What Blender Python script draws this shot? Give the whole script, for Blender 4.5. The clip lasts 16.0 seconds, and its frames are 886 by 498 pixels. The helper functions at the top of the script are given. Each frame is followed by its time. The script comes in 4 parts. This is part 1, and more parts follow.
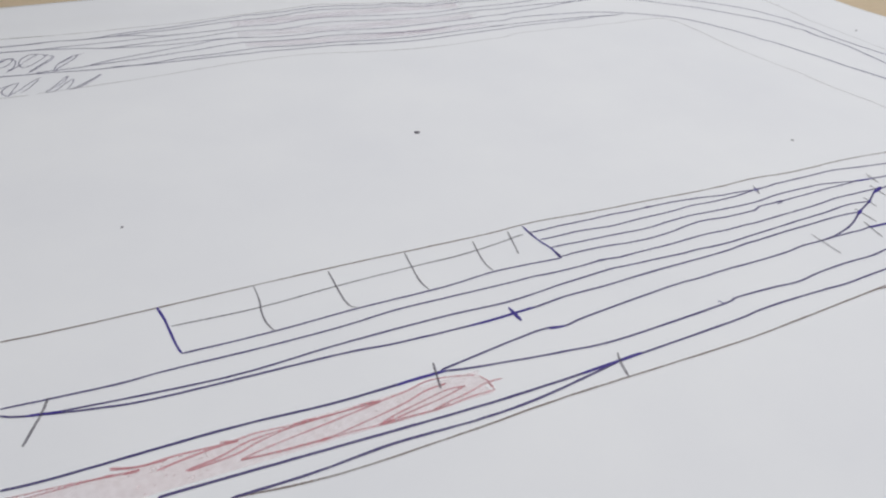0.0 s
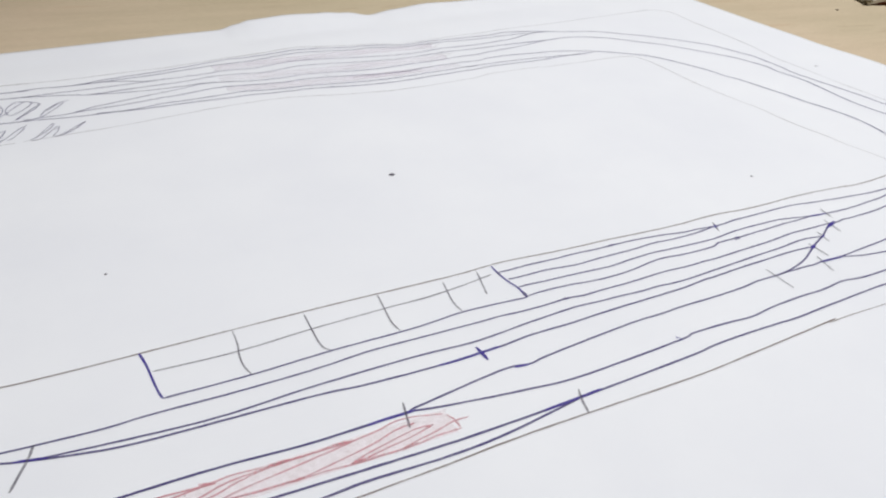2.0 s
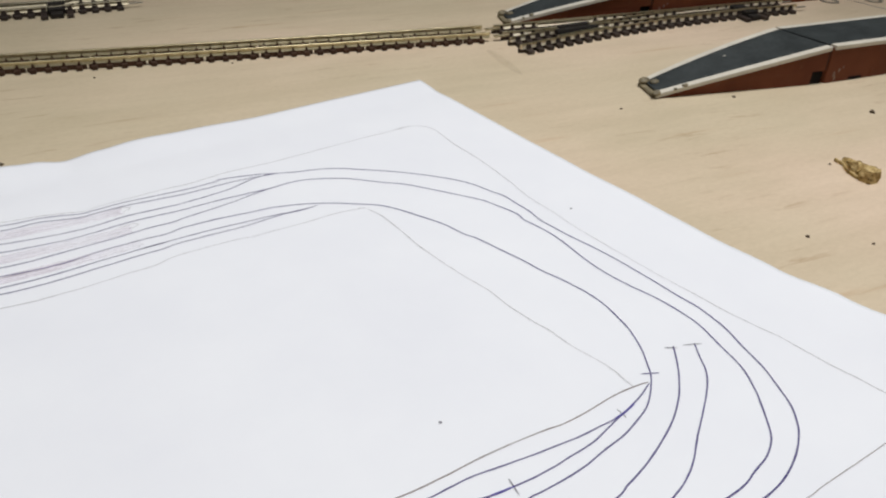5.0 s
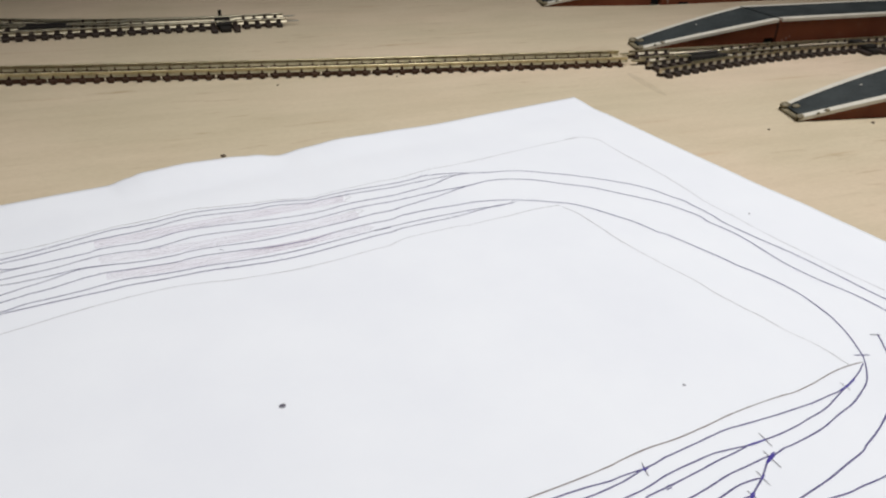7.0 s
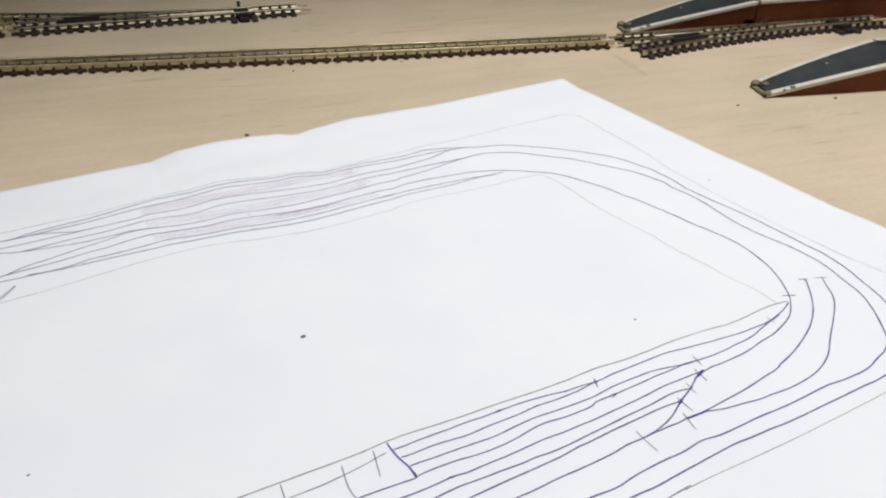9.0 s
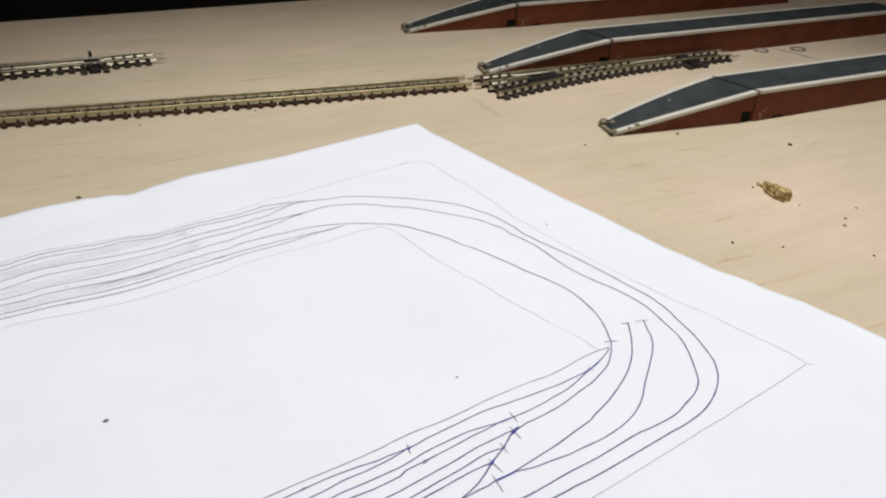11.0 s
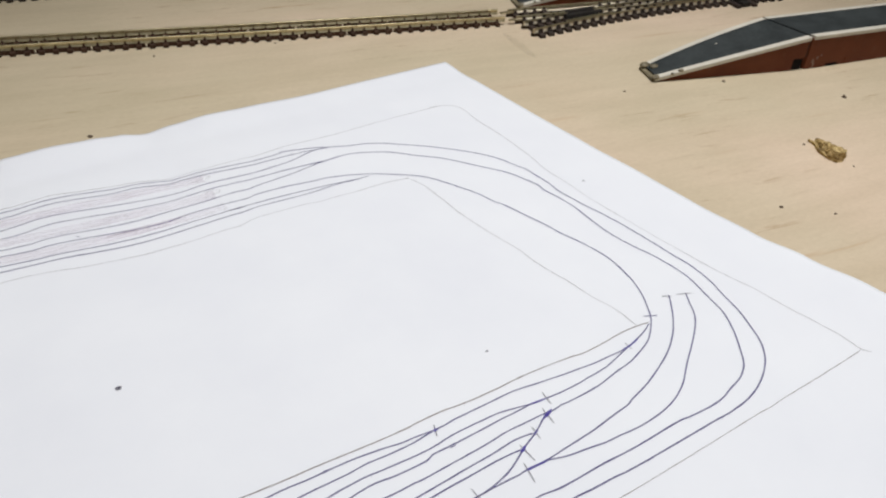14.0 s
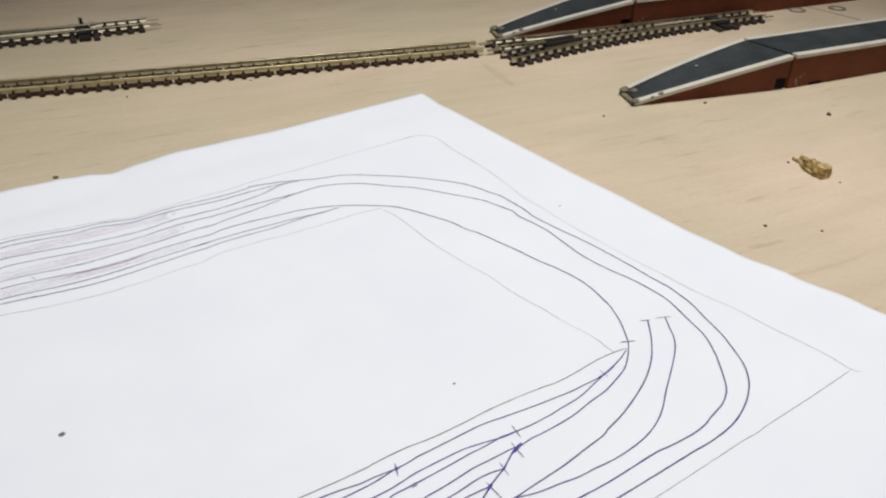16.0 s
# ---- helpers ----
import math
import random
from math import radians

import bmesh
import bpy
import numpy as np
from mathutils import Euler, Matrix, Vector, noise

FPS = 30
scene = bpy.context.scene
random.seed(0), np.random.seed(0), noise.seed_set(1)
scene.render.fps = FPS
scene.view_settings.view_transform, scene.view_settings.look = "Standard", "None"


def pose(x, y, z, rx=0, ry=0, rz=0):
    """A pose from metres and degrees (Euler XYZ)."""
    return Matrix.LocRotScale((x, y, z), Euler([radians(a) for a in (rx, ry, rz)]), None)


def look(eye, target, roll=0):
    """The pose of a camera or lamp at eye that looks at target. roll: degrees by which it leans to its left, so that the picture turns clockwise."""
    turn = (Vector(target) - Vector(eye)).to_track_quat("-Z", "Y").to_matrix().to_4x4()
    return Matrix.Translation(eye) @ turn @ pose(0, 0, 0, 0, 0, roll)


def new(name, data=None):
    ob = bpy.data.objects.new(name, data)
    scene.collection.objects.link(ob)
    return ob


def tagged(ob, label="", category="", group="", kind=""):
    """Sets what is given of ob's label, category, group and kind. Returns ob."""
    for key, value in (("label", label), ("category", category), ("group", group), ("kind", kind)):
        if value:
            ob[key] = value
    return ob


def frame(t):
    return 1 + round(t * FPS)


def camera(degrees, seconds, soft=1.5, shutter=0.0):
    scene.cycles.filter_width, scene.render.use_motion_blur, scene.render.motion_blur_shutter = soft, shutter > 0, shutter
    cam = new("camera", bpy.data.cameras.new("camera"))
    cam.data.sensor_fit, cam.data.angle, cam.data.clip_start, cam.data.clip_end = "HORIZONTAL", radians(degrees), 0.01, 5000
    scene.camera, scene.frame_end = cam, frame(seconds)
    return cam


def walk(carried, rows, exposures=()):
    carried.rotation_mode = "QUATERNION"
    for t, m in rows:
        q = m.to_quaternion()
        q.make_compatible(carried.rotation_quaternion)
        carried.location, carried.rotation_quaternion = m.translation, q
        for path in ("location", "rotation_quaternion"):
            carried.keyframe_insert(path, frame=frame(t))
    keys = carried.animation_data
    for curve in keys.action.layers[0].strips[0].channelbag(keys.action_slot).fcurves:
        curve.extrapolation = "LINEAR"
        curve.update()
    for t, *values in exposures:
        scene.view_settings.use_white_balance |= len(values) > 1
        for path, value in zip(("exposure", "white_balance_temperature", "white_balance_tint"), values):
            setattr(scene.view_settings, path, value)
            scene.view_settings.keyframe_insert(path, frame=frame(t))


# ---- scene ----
cam = camera(59.94, 16.0, soft=2.2)
# seconds, place in metres, then yaw, pitch and roll in degrees
PATH = [
    (0, 0.01500, 0.03419, 0.07326, 3.100, -34.967, 2.914),
    (0.5, 0.01540, 0.03351, 0.07636, 2.152, -34.154, 2.954),
    (1, 0.01789, 0.03330, 0.07863, 1.921, -33.750, 2.751),
    (1.5, 0.01621, 0.03056, 0.07970, 1.735, -33.355, 2.797),
    (2, 0.01821, 0.03139, 0.07944, 2.266, -33.255, 2.485),
    (2.5, 0.02158, 0.03483, 0.07924, 2.288, -33.278, 2.183),
    (2.7, 0.02827, 0.03785, 0.07836, 1.476, -33.234, 2.502),
    (3, 0.04699, 0.04851, 0.08015, -1.700, -33.594, 3.016),
    (3.2, 0.05792, 0.05551, 0.08168, -3.949, -32.761, 3.537),
    (3.5, 0.06801, 0.06265, 0.08800, -4.991, -32.681, 2.926),
    (3.7, 0.07534, 0.06827, 0.09175, -5.047, -33.359, 2.291),
    (5.8, 0.06204, 0.09260, 0.10431, -4.525, -31.935, 2.018),
    (6, 0.05571, 0.08681, 0.09955, -4.537, -30.182, 2.621),
    (6.2, 0.04682, 0.08065, 0.09963, -4.506, -29.638, 3.216),
    (6.5, 0.04238, 0.07713, 0.10449, -1.995, -30.864, 1.179),
    (7, 0.02671, 0.06870, 0.10339, -1.573, -30.842, 2.821),
    (7.2, 0.01806, 0.05947, 0.10326, -1.438, -30.154, 3.761),
    (7.5, 0.01170, 0.05357, 0.10073, 0.737, -31.064, 3.064),
    (8, 0.01147, 0.05104, 0.10308, 2.635, -32.113, 2.181),
    (8.5, 0.00809, 0.03813, 0.10555, 3.671, -32.064, 1.787),
    (8.7, 0.01594, 0.03346, 0.10807, 4.089, -32.826, 2.480),
    (8.8, 0.02174, 0.03299, 0.10937, 3.089, -33.495, 1.938),
    (8.9, 0.03126, 0.03700, 0.11350, 2.035, -33.646, 0.940),
    (9, 0.03208, 0.03788, 0.11584, -0.326, -32.309, 1.605),
    (9.5, 0.03251, 0.03818, 0.11629, -2.273, -31.820, 2.358),
    (9.7, 0.04007, 0.03980, 0.11905, -2.504, -31.991, 1.460),
    (10, 0.05931, 0.03874, 0.12715, -5.894, -30.496, 1.122),
    (10.2, 0.06226, 0.03455, 0.12788, -7.200, -29.953, 1.900),
    (12.3, 0.05003, 0.06273, 0.11235, -6.059, -34.231, 3.720),
    (12.5, 0.05392, 0.05969, 0.11967, -4.578, -35.404, 2.680),
    (13, 0.04352, 0.06371, 0.11566, -7.118, -35.263, 4.268),
    (13.5, 0.04928, 0.06221, 0.12249, -4.833, -35.760, 2.824),
    (14, 0.05577, 0.06034, 0.12395, -5.986, -35.833, 3.347),
    (14.5, 0.05603, 0.05857, 0.12679, -6.553, -35.541, 3.487),
    (15, 0.05886, 0.05787, 0.12744, -6.560, -35.158, 2.913),
    (15.5, 0.05737, 0.06085, 0.12334, -6.731, -34.497, 2.791),
    (16, 0.06643, 0.06425, 0.11732, -5.229, -32.825, 1.093),
]
EXPOSURES = [(0.0, -0.32), (0.5, -0.16), (1.0, -0.06), (1.5, -0.02), (2.5, -0.05), (3.5, -0.11), (6.0, -0.07), (7.0, -0.03), (8.0, 0.05), (8.5, 0.06), (9.0, 0.03), (10.0, 0.01), (12.5, -0.02), (14.0, -0.07), (16.0, -0.04)]
walk(cam, [(t, pose(x, y, z, 90 + pitch, 0, yaw) @ pose(0, 0, 0, 0, 0, roll)) for t, x, y, z, yaw, pitch, roll in PATH], EXPOSURES)

# ---- light: a shaded lamp hung over the table and an added strip fill along the near side of the board ----
world = bpy.data.worlds.new("room")
scene.world = world
world.use_nodes = True
world.node_tree.nodes["Background"].inputs["Color"].default_value = (1.0, 0.97, 0.93, 1)
world.node_tree.nodes["Background"].inputs["Strength"].default_value = 0.05
lamp_data = bpy.data.lights.new("pendant_lamp", "SPOT")
lamp_data.shadow_soft_size, lamp_data.energy, lamp_data.color = 0.08, 22.4, (0.99, 0.99, 1.0)
lamp_data.spot_size, lamp_data.spot_blend = radians(66), 0.9
lamp = new("pendant_lamp", lamp_data)
lamp.matrix_world = look((0.19, 0.31, 0.80), (0.13, 0.185, 0.0))
# broad fill added to light the rail sides; the fixture is made up
strip_data = bpy.data.lights.new("strip_fill", "AREA")
strip_data.shape, strip_data.size, strip_data.size_y = "RECTANGLE", 1.5, 0.08
strip_data.energy, strip_data.color = 2.06, (1.0, 0.975, 0.96)
strip = new("strip_fill", strip_data)
strip.matrix_world = look((0.25, 0.12, 0.75), (0.225, 0.258, 0.0))

# ---- small helpers ----
MM = 0.001


def link(name, bm, mat, parent=None, label="", smooth=False):
    """One bmesh as one mesh object, with lengths in millimetres."""
    bmesh.ops.recalc_face_normals(bm, faces=bm.faces)
    me = bpy.data.meshes.new(name)
    bm.transform(Matrix.Scale(MM, 4))
    bm.to_mesh(me)
    bm.free()
    if smooth:
        me.polygons.foreach_set("use_smooth", [True] * len(me.polygons))
    for m in mat if isinstance(mat, (list, tuple)) else [mat]:
        me.materials.append(m)
    ob = new(name, me)
    if parent:
        ob.parent = parent
    if label:
        tagged(ob, label)
    return ob


def part(name, bm, mat, parent, label="", smooth=False):
    return link(name, bm, mat, parent, label, smooth)


def shared(name, mesh, parent, m):
    """Another object on the same mesh, as a part of parent."""
    ob = new(name, mesh)
    ob.parent = parent
    ob.matrix_basis = m
    return ob


def thing(name, m, label, category, group="", kind=""):
    ob = tagged(new(name), label, category, group, kind)
    ob.empty_display_size = 0.01
    ob.matrix_basis = m
    return ob


def box(bm, x0, x1, y0, y1, z0, z1, bevel=0.0):
    vs = [bm.verts.new(p) for p in ((x0, y0, z0), (x1, y0, z0), (x1, y1, z0), (x0, y1, z0), (x0, y0, z1), (x1, y0, z1), (x1, y1, z1), (x0, y1, z1))]
    fs = [bm.faces.new([vs[i] for i in f]) for f in ((0, 3, 2, 1), (4, 5, 6, 7), (0, 1, 5, 4), (1, 2, 6, 5), (2, 3, 7, 6), (3, 0, 4, 7))]
    if bevel:
        bmesh.ops.bevel(bm, geom=list({e for f in fs for e in f.edges}), offset=bevel, segments=1, affect="EDGES")
    return vs


def sweep(bm, pts, section):
    """A closed section (across, up) swept along a line of (x, y, z)."""
    rings = []
    for i, p in enumerate(pts):
        a, b = pts[max(i - 1, 0)], pts[min(i + 1, len(pts) - 1)]
        d = Vector((b[0] - a[0], b[1] - a[1], 0)).normalized()
        n = Vector((-d.y, d.x, 0))
        rings.append([bm.verts.new(Vector(p) + n * s + Vector((0, 0, h))) for s, h in section])
    k = len(section)
    for r, q in zip(rings, rings[1:]):
        for j in range(k):
            bm.faces.new((r[j], r[(j + 1) % k], q[(j + 1) % k], q[j]))
    bm.faces.new(rings[0][::-1])
    bm.faces.new(rings[-1])


def smoothline(pts, step):
    """A Catmull-Rom line through pts, resampled about every step."""
    out = []
    for i in range(len(pts) - 1):
        p0, p1, p2, p3 = (Vector(pts[min(max(i + k, 0), len(pts) - 1)]) for k in (-1, 0, 1, 2))
        n = max(1, round((p2 - p1).length / step))
        for j in range(n):
            t = j / n
            out.append(0.5 * ((2 * p1) + (p2 - p0) * t + (2 * p0 - 5 * p1 + 4 * p2 - p3) * t * t + (3 * p1 - p0 - 3 * p2 + p3) * t ** 3))
    out.append(Vector(pts[-1]))
    return out


def at(x, y, turn=0.0, z=0.0):
    """A pose on the board from millimetres and degrees."""
    return pose(x * MM, y * MM, z * MM, 0, 0, turn)


# ---- materials ----
def material(name, rough=0.6, metal=0.0):
    m = bpy.data.materials.new(name)
    m.use_nodes = True
    n = m.node_tree.nodes
    b = n["Principled BSDF"]
    b.inputs["Roughness"].default_value, b.inputs["Metallic"].default_value = rough, metal
    return m, n, m.node_tree.links, b


def coords(n, l, scale=(1, 1, 1), turn=0.0, kind="Object"):
    c, mp = n.new("ShaderNodeTexCoord"), n.new("ShaderNodeMapping")
    mp.inputs["Scale"].default_value = scale
    mp.inputs["Rotation"].default_value = (0, 0, radians(turn))
    l.new(c.outputs[kind], mp.inputs["Vector"])
    return mp.outputs["Vector"]


def noise_tex(n, l, vec, scale, detail=4.0, rough=0.55):
    t = n.new("ShaderNodeTexNoise")
    t.inputs["Scale"].default_value, t.inputs["Detail"].default_value, t.inputs["Roughness"].default_value = scale, detail, rough
    if vec is not None:
        l.new(vec, t.inputs["Vector"])
    return t.outputs["Fac"]


def ramp(n, l, fac, *stops):
    r = n.new("ShaderNodeValToRGB")
    e = r.color_ramp.elements
    for i, (p, c) in enumerate(stops):
        k = e[i] if i < 2 else e.new(p)
        k.position, k.color = p, (*c, 1) if len(c) == 3 else c
    l.new(fac, r.inputs["Fac"])
    return r.outputs["Color"]


def mixed(n, l, fac, a, b, how="MIX"):
    m = n.new("ShaderNodeMix")
    m.data_type, m.blend_type = "RGBA", how
    for sock, v in ((m.inputs[0], fac), (m.inputs[6], a), (m.inputs[7], b)):
        if isinstance(v, (int, float)):
            sock.default_value = v
        elif isinstance(v, tuple):
            sock.default_value = (*v, 1)
        else:
            l.new(v, sock)
    return m.outputs[2]


def bumped(n, l, b, height, strength, distance):
    k = n.new("ShaderNodeBump")
    k.inputs["Strength"].default_value, k.inputs["Distance"].default_value = strength, distance
    l.new(height, k.inputs["Height"])
    l.new(k.outputs["Normal"], b.inputs["Normal"])


def plain(name, dark, light, scale, rough=0.6, metal=0.0, bump=0.2, depth=0.0002, vary=0.0):
    """Two tones mottled by noise at two scales, with fine relief."""
    m, n, l, b = material(name, rough, metal)
    v = coords(n, l)
    f = noise_tex(n, l, v, scale)
    col = ramp(n, l, f, (0.3, dark), (0.7, light))
    g = noise_tex(n, l, v, scale * 7, 2)
    col = mixed(n, l, 0.25, col, ramp(n, l, g, (0.35, dark), (0.65, light)))
    if vary:
        info, hsv = n.new("ShaderNodeObjectInfo"), n.new("ShaderNodeHueSaturation")
        mr = n.new("ShaderNodeMapRange")
        mr.inputs["To Min"].default_value, mr.inputs["To Max"].default_value = 1 - vary, 1 + vary
        l.new(info.outputs["Random"], mr.inputs["Value"])
        l.new(mr.outputs["Result"], hsv.inputs["Value"])
        l.new(col, hsv.inputs["Color"])
        col = hsv.outputs["Color"]
    l.new(col, b.inputs["Base Color"])
    if bump:
        bumped(n, l, b, g, bump, depth)
    return m


def plywood_material():
    m, n, l, b = material("birch plywood", 0.62)
    # broad tone: creamy and rosy patches in the veneer
    cloud = noise_tex(n, l, coords(n, l, (1, 1.6, 1), -17), 6, 3)
    base = ramp(n, l, cloud, (0.36, (0.577, 0.493, 0.347)), (0.52, (0.623, 0.518, 0.373)), (0.66, (0.680, 0.547, 0.408)))
    tide = ramp(n, l, noise_tex(n, l, coords(n, l, (1, 2.5, 1), -17), 26, 5, 0.6), (0.32, (0.93, 0.92, 0.89)), (0.62, (1.02, 1.015, 1.01)))
    col = mixed(n, l, 0.8, base, tide, "MULTIPLY")
    # faint long grain
    grain = coords(n, l, (9, 120, 1), -17)
    fine = ramp(n, l, noise_tex(n, l, grain, 1.4, 6, 0.65), (0.30, (0.90, 0.885, 0.86)), (0.60, (1.0, 1.0, 1.0)))
    col = mixed(n, l, 0.55, col, fine, "MULTIPLY")
    dust = ramp(n, l, noise_tex(n, l, coords(n, l, (1, 1.8, 1), -17), 420, 4, 0.7), (0.30, (0.92, 0.905, 0.88)), (0.65, (1.03, 1.03, 1.03)))
    col = mixed(n, l, 0.7, col, dust, "MULTIPLY")
    # short dark flecks along the grain, gathered in patches
    where = ramp(n, l, noise_tex(n, l, coords(n, l, (1, 1, 1)), 17, 2), (0.48, (0, 0, 0)), (0.64, (1, 1, 1)))
    spot = ramp(n, l, noise_tex(n, l, coords(n, l, (48, 300, 1), -17), 1.0, 3, 0.6), (0.585, (1.0, 1.0, 1.0)), (0.70, (0.70, 0.60, 0.51)))
    col = mixed(n, l, where, col, mixed(n, l, 0.9, col, spot, "MULTIPLY"))
    # a few longer reddish streaks
    streak = ramp(n, l, noise_tex(n, l, coords(n, l, (14, 170, 1), -17), 1.0, 2), (0.66, (1.0, 1.0, 1.0)), (0.76, (0.88, 0.76, 0.66)))
    col = mixed(n, l, 0.8, col, streak, "MULTIPLY")
    l.new(col, b.inputs["Base Color"])
    bumped(n, l, b, noise_tex(n, l, grain, 2.0, 5), 0.12, 0.0002)
    return m


def paper_material():
    m, n, l, b = material("copier paper", 0.75)
    v = coords(n, l)
    col = ramp(n, l, noise_tex(n, l, v, 30, 5), (0.3, (0.795, 0.81, 0.848)), (0.7, (0.835, 0.85, 0.878)))
    l.new(col, b.inputs["Base Color"])
    b.inputs["Specular IOR Level"].default_value = 0.25
    bumped(n, l, b, noise_tex(n, l, v, 900, 3), 0.06, 0.0001)
    return m


def ink_material(name, colour, cover, scale=2600.0, soft=0.22):
    """A drawn line whose cover breaks up along the fibres of the paper."""
    m, n, l, b = material(name, 0.5)
    b.inputs["Base Color"].default_value = (*colour, 1)
    clear, mix = n.new("ShaderNodeBsdfTransparent"), n.new("ShaderNodeMixShader")
    v = coords(n, l)
    fac = noise_tex(n, l, v, scale, 3)
    slow = noise_tex(n, l, v, 60, 2)
    add, mr = n.new("ShaderNodeMath"), n.new("ShaderNodeMapRange")
    add.operation = "ADD"
    l.new(fac, add.inputs[0])
    l.new(slow, add.inputs[1])
    mr.inputs["From Min"].default_value, mr.inputs["From Max"].default_value = 1.0 - soft, 1.0 + soft
    mr.inputs["To Min"].default_value, mr.inputs["To Max"].default_value = max(0, cover - 0.22), min(1, cover + 0.18)
    l.new(add.outputs[0], mr.inputs["Value"])
    l.new(mr.outputs["Result"], mix.inputs["Fac"])
    l.new(clear.outputs[0], mix.inputs[1])
    l.new(b.outputs[0], mix.inputs[2])
    l.new(mix.outputs[0], n["Material Output"].inputs["Surface"])
    return m


def brick_side_material():
    m, n, l, b = material("moulded brick plastic", 0.66)
    v = coords(n, l)
    col = ramp(n, l, noise_tex(n, l, v, 60, 4), (0.3, (0.125, 0.032, 0.013)), (0.7, (0.180, 0.052, 0.022)))
    wear = ramp(n, l, noise_tex(n, l, v, 260, 3), (0.60, (0, 0, 0)), (0.80, (1, 1, 1)))
    col = mixed(n, l, wear, col, (0.18, 0.072, 0.040))
    l.new(col, b.inputs["Base Color"])
    c, sep, comb = n.new("ShaderNodeTexCoord"), n.new("ShaderNodeSeparateXYZ"), n.new("ShaderNodeCombineXYZ")
    l.new(c.outputs["Object"], sep.inputs[0])
    l.new(sep.outputs["X"], comb.inputs["X"])
    l.new(sep.outputs["Z"], comb.inputs["Y"])
    br = n.new("ShaderNodeTexBrick")
    br.inputs["Scale"].default_value = 1.0
    br.inputs["Brick Width"].default_value, br.inputs["Row Height"].default_value, br.inputs["Mortar Size"].default_value = 0.0016, 0.0006, 0.00006
    l.new(comb.outputs[0], br.inputs["Vector"])
    bumped(n, l, b, br.outputs["Fac"], 0.25, 0.0001)
    return m


PLYWOOD, PAPER, BRICK = plywood_material(), paper_material(), brick_side_material()
INKS = {
    "ink": ink_material("blue ballpoint", (0.062, 0.046, 0.190), 0.84, 2600.0, 0.32),
    "fine": ink_material("blue ballpoint drawn lightly", (0.064, 0.048, 0.175), 0.81),
    "bold": ink_material("blue ballpoint pressed hard", (0.050, 0.032, 0.29), 0.90),
    "pencil": ink_material("graphite pencil", (0.13, 0.115, 0.155), 0.58),
    "brown": ink_material("brown pencil", (0.20, 0.145, 0.13), 0.68),
    "faint": ink_material("light pencil", (0.33, 0.30, 0.30), 0.36),
    "red": ink_material("red crayon", (0.64, 0.27, 0.31), 0.44),
    "smear": ink_material("brown smear", (0.52, 0.42, 0.29), 0.0, 500.0, 0.5),
    "wax": ink_material("mauve crayon strokes", (0.68, 0.58, 0.69), 0.0, 1400.0, 0.5),
    "shade": ink_material("mauve crayon shading", (0.72, 0.62, 0.70), 0.14, 1400.0, 0.5),
    "blush": ink_material("faint red crayon shading", (0.90, 0.70, 0.71), 0.22, 1200.0, 0.6),
}
# paler copy of the rail metal, with the glints put into its colour
LIT_RAIL = plain("nickel silver rail paled for glints", (0.70, 0.62, 0.46), (0.90, 0.82, 0.64), 300, 0.46, 0.95, 0.1, 0.00005)
RAIL = plain("tarnished nickel silver rail paled for glints", (0.39, 0.335, 0.195), (0.66, 0.58, 0.37), 300, 0.31, 0.9, 0.1, 0.00005)
# darker copy of the sleeper plastic; the points' shade is in its colour
SHADED_SLEEPER = plain("sleeper plastic darkened for shade", (0.018, 0.011, 0.007), (0.050, 0.031, 0.021), 400, 0.68, 0.0, 0.3, 0.0001, 0.18)
SLEEPER = plain("dark brown sleeper plastic", (0.036, 0.017, 0.009), (0.090, 0.046, 0.026), 400, 0.72, 0.0, 0.3, 0.0001, 0.18)
# darker copy of the rail metal, holding down its highlights by colour
DIM_RAIL = plain("rail metal darkened against highlights", (0.27, 0.24, 0.165), (0.46, 0.41, 0.30), 300, 0.44, 0.9, 0.1, 0.00005)
BLACK = plain("black moulded plastic", (0.012, 0.010, 0.008), (0.026, 0.022, 0.018), 300, 0.75)
HOLE = plain("unlit hollow plastic", (0.003, 0.002, 0.002), (0.006, 0.004, 0.004), 300, 0.9)
SLATE = plain("slate grey platform top", (0.020, 0.024, 0.024), (0.046, 0.053, 0.053), 90, 0.74, 0.0, 0.4, 0.0002)
WHITE = plain("off-white painted edge", (0.54, 0.50, 0.42), (0.68, 0.64, 0.54), 130, 0.55, 0.0, 0.2, 0.0001)
GLUE = plain("dried glue", (0.17, 0.085, 0.06), (0.27, 0.17, 0.13), 500, 0.5)
TIP = plain("grubby moulded tip", (0.055, 0.046, 0.026), (0.30, 0.25, 0.15), 420, 0.6)


def chip_material():
    m, n, l, b = material("splintered softwood", 0.7)
    v = coords(n, l, (0.25, 1, 1))
    col = ramp(n, l, noise_tex(n, l, v, 900, 5, 0.7), (0.36, (0.10, 0.052, 0.014)), (0.48, (0.38, 0.255, 0.085)), (0.64, (0.70, 0.54, 0.26)))
    l.new(col, b.inputs["Base Color"])
    bumped(n, l, b, noise_tex(n, l, v, 1500, 4), 0.7, 0.0005)
    return m


CHIP = chip_material()
CRUMB = plain("dark crumb", (0.06, 0.042, 0.028), (0.19, 0.14, 0.09), 900, 0.8)
STEEL = plain("dull zinc", (0.26, 0.24, 0.20), (0.40, 0.37, 0.31), 400, 0.55, 0.7)
# wall colour with the darkness of the unlit room put into it
GLOOM = plain("wall darkened for gloom", (0.10, 0.085, 0.075), (0.15, 0.125, 0.11), 2, 0.9)
DARKWOOD = plain("dark stained wood", (0.020, 0.011, 0.007), (0.045, 0.024, 0.014), 8, 0.6)
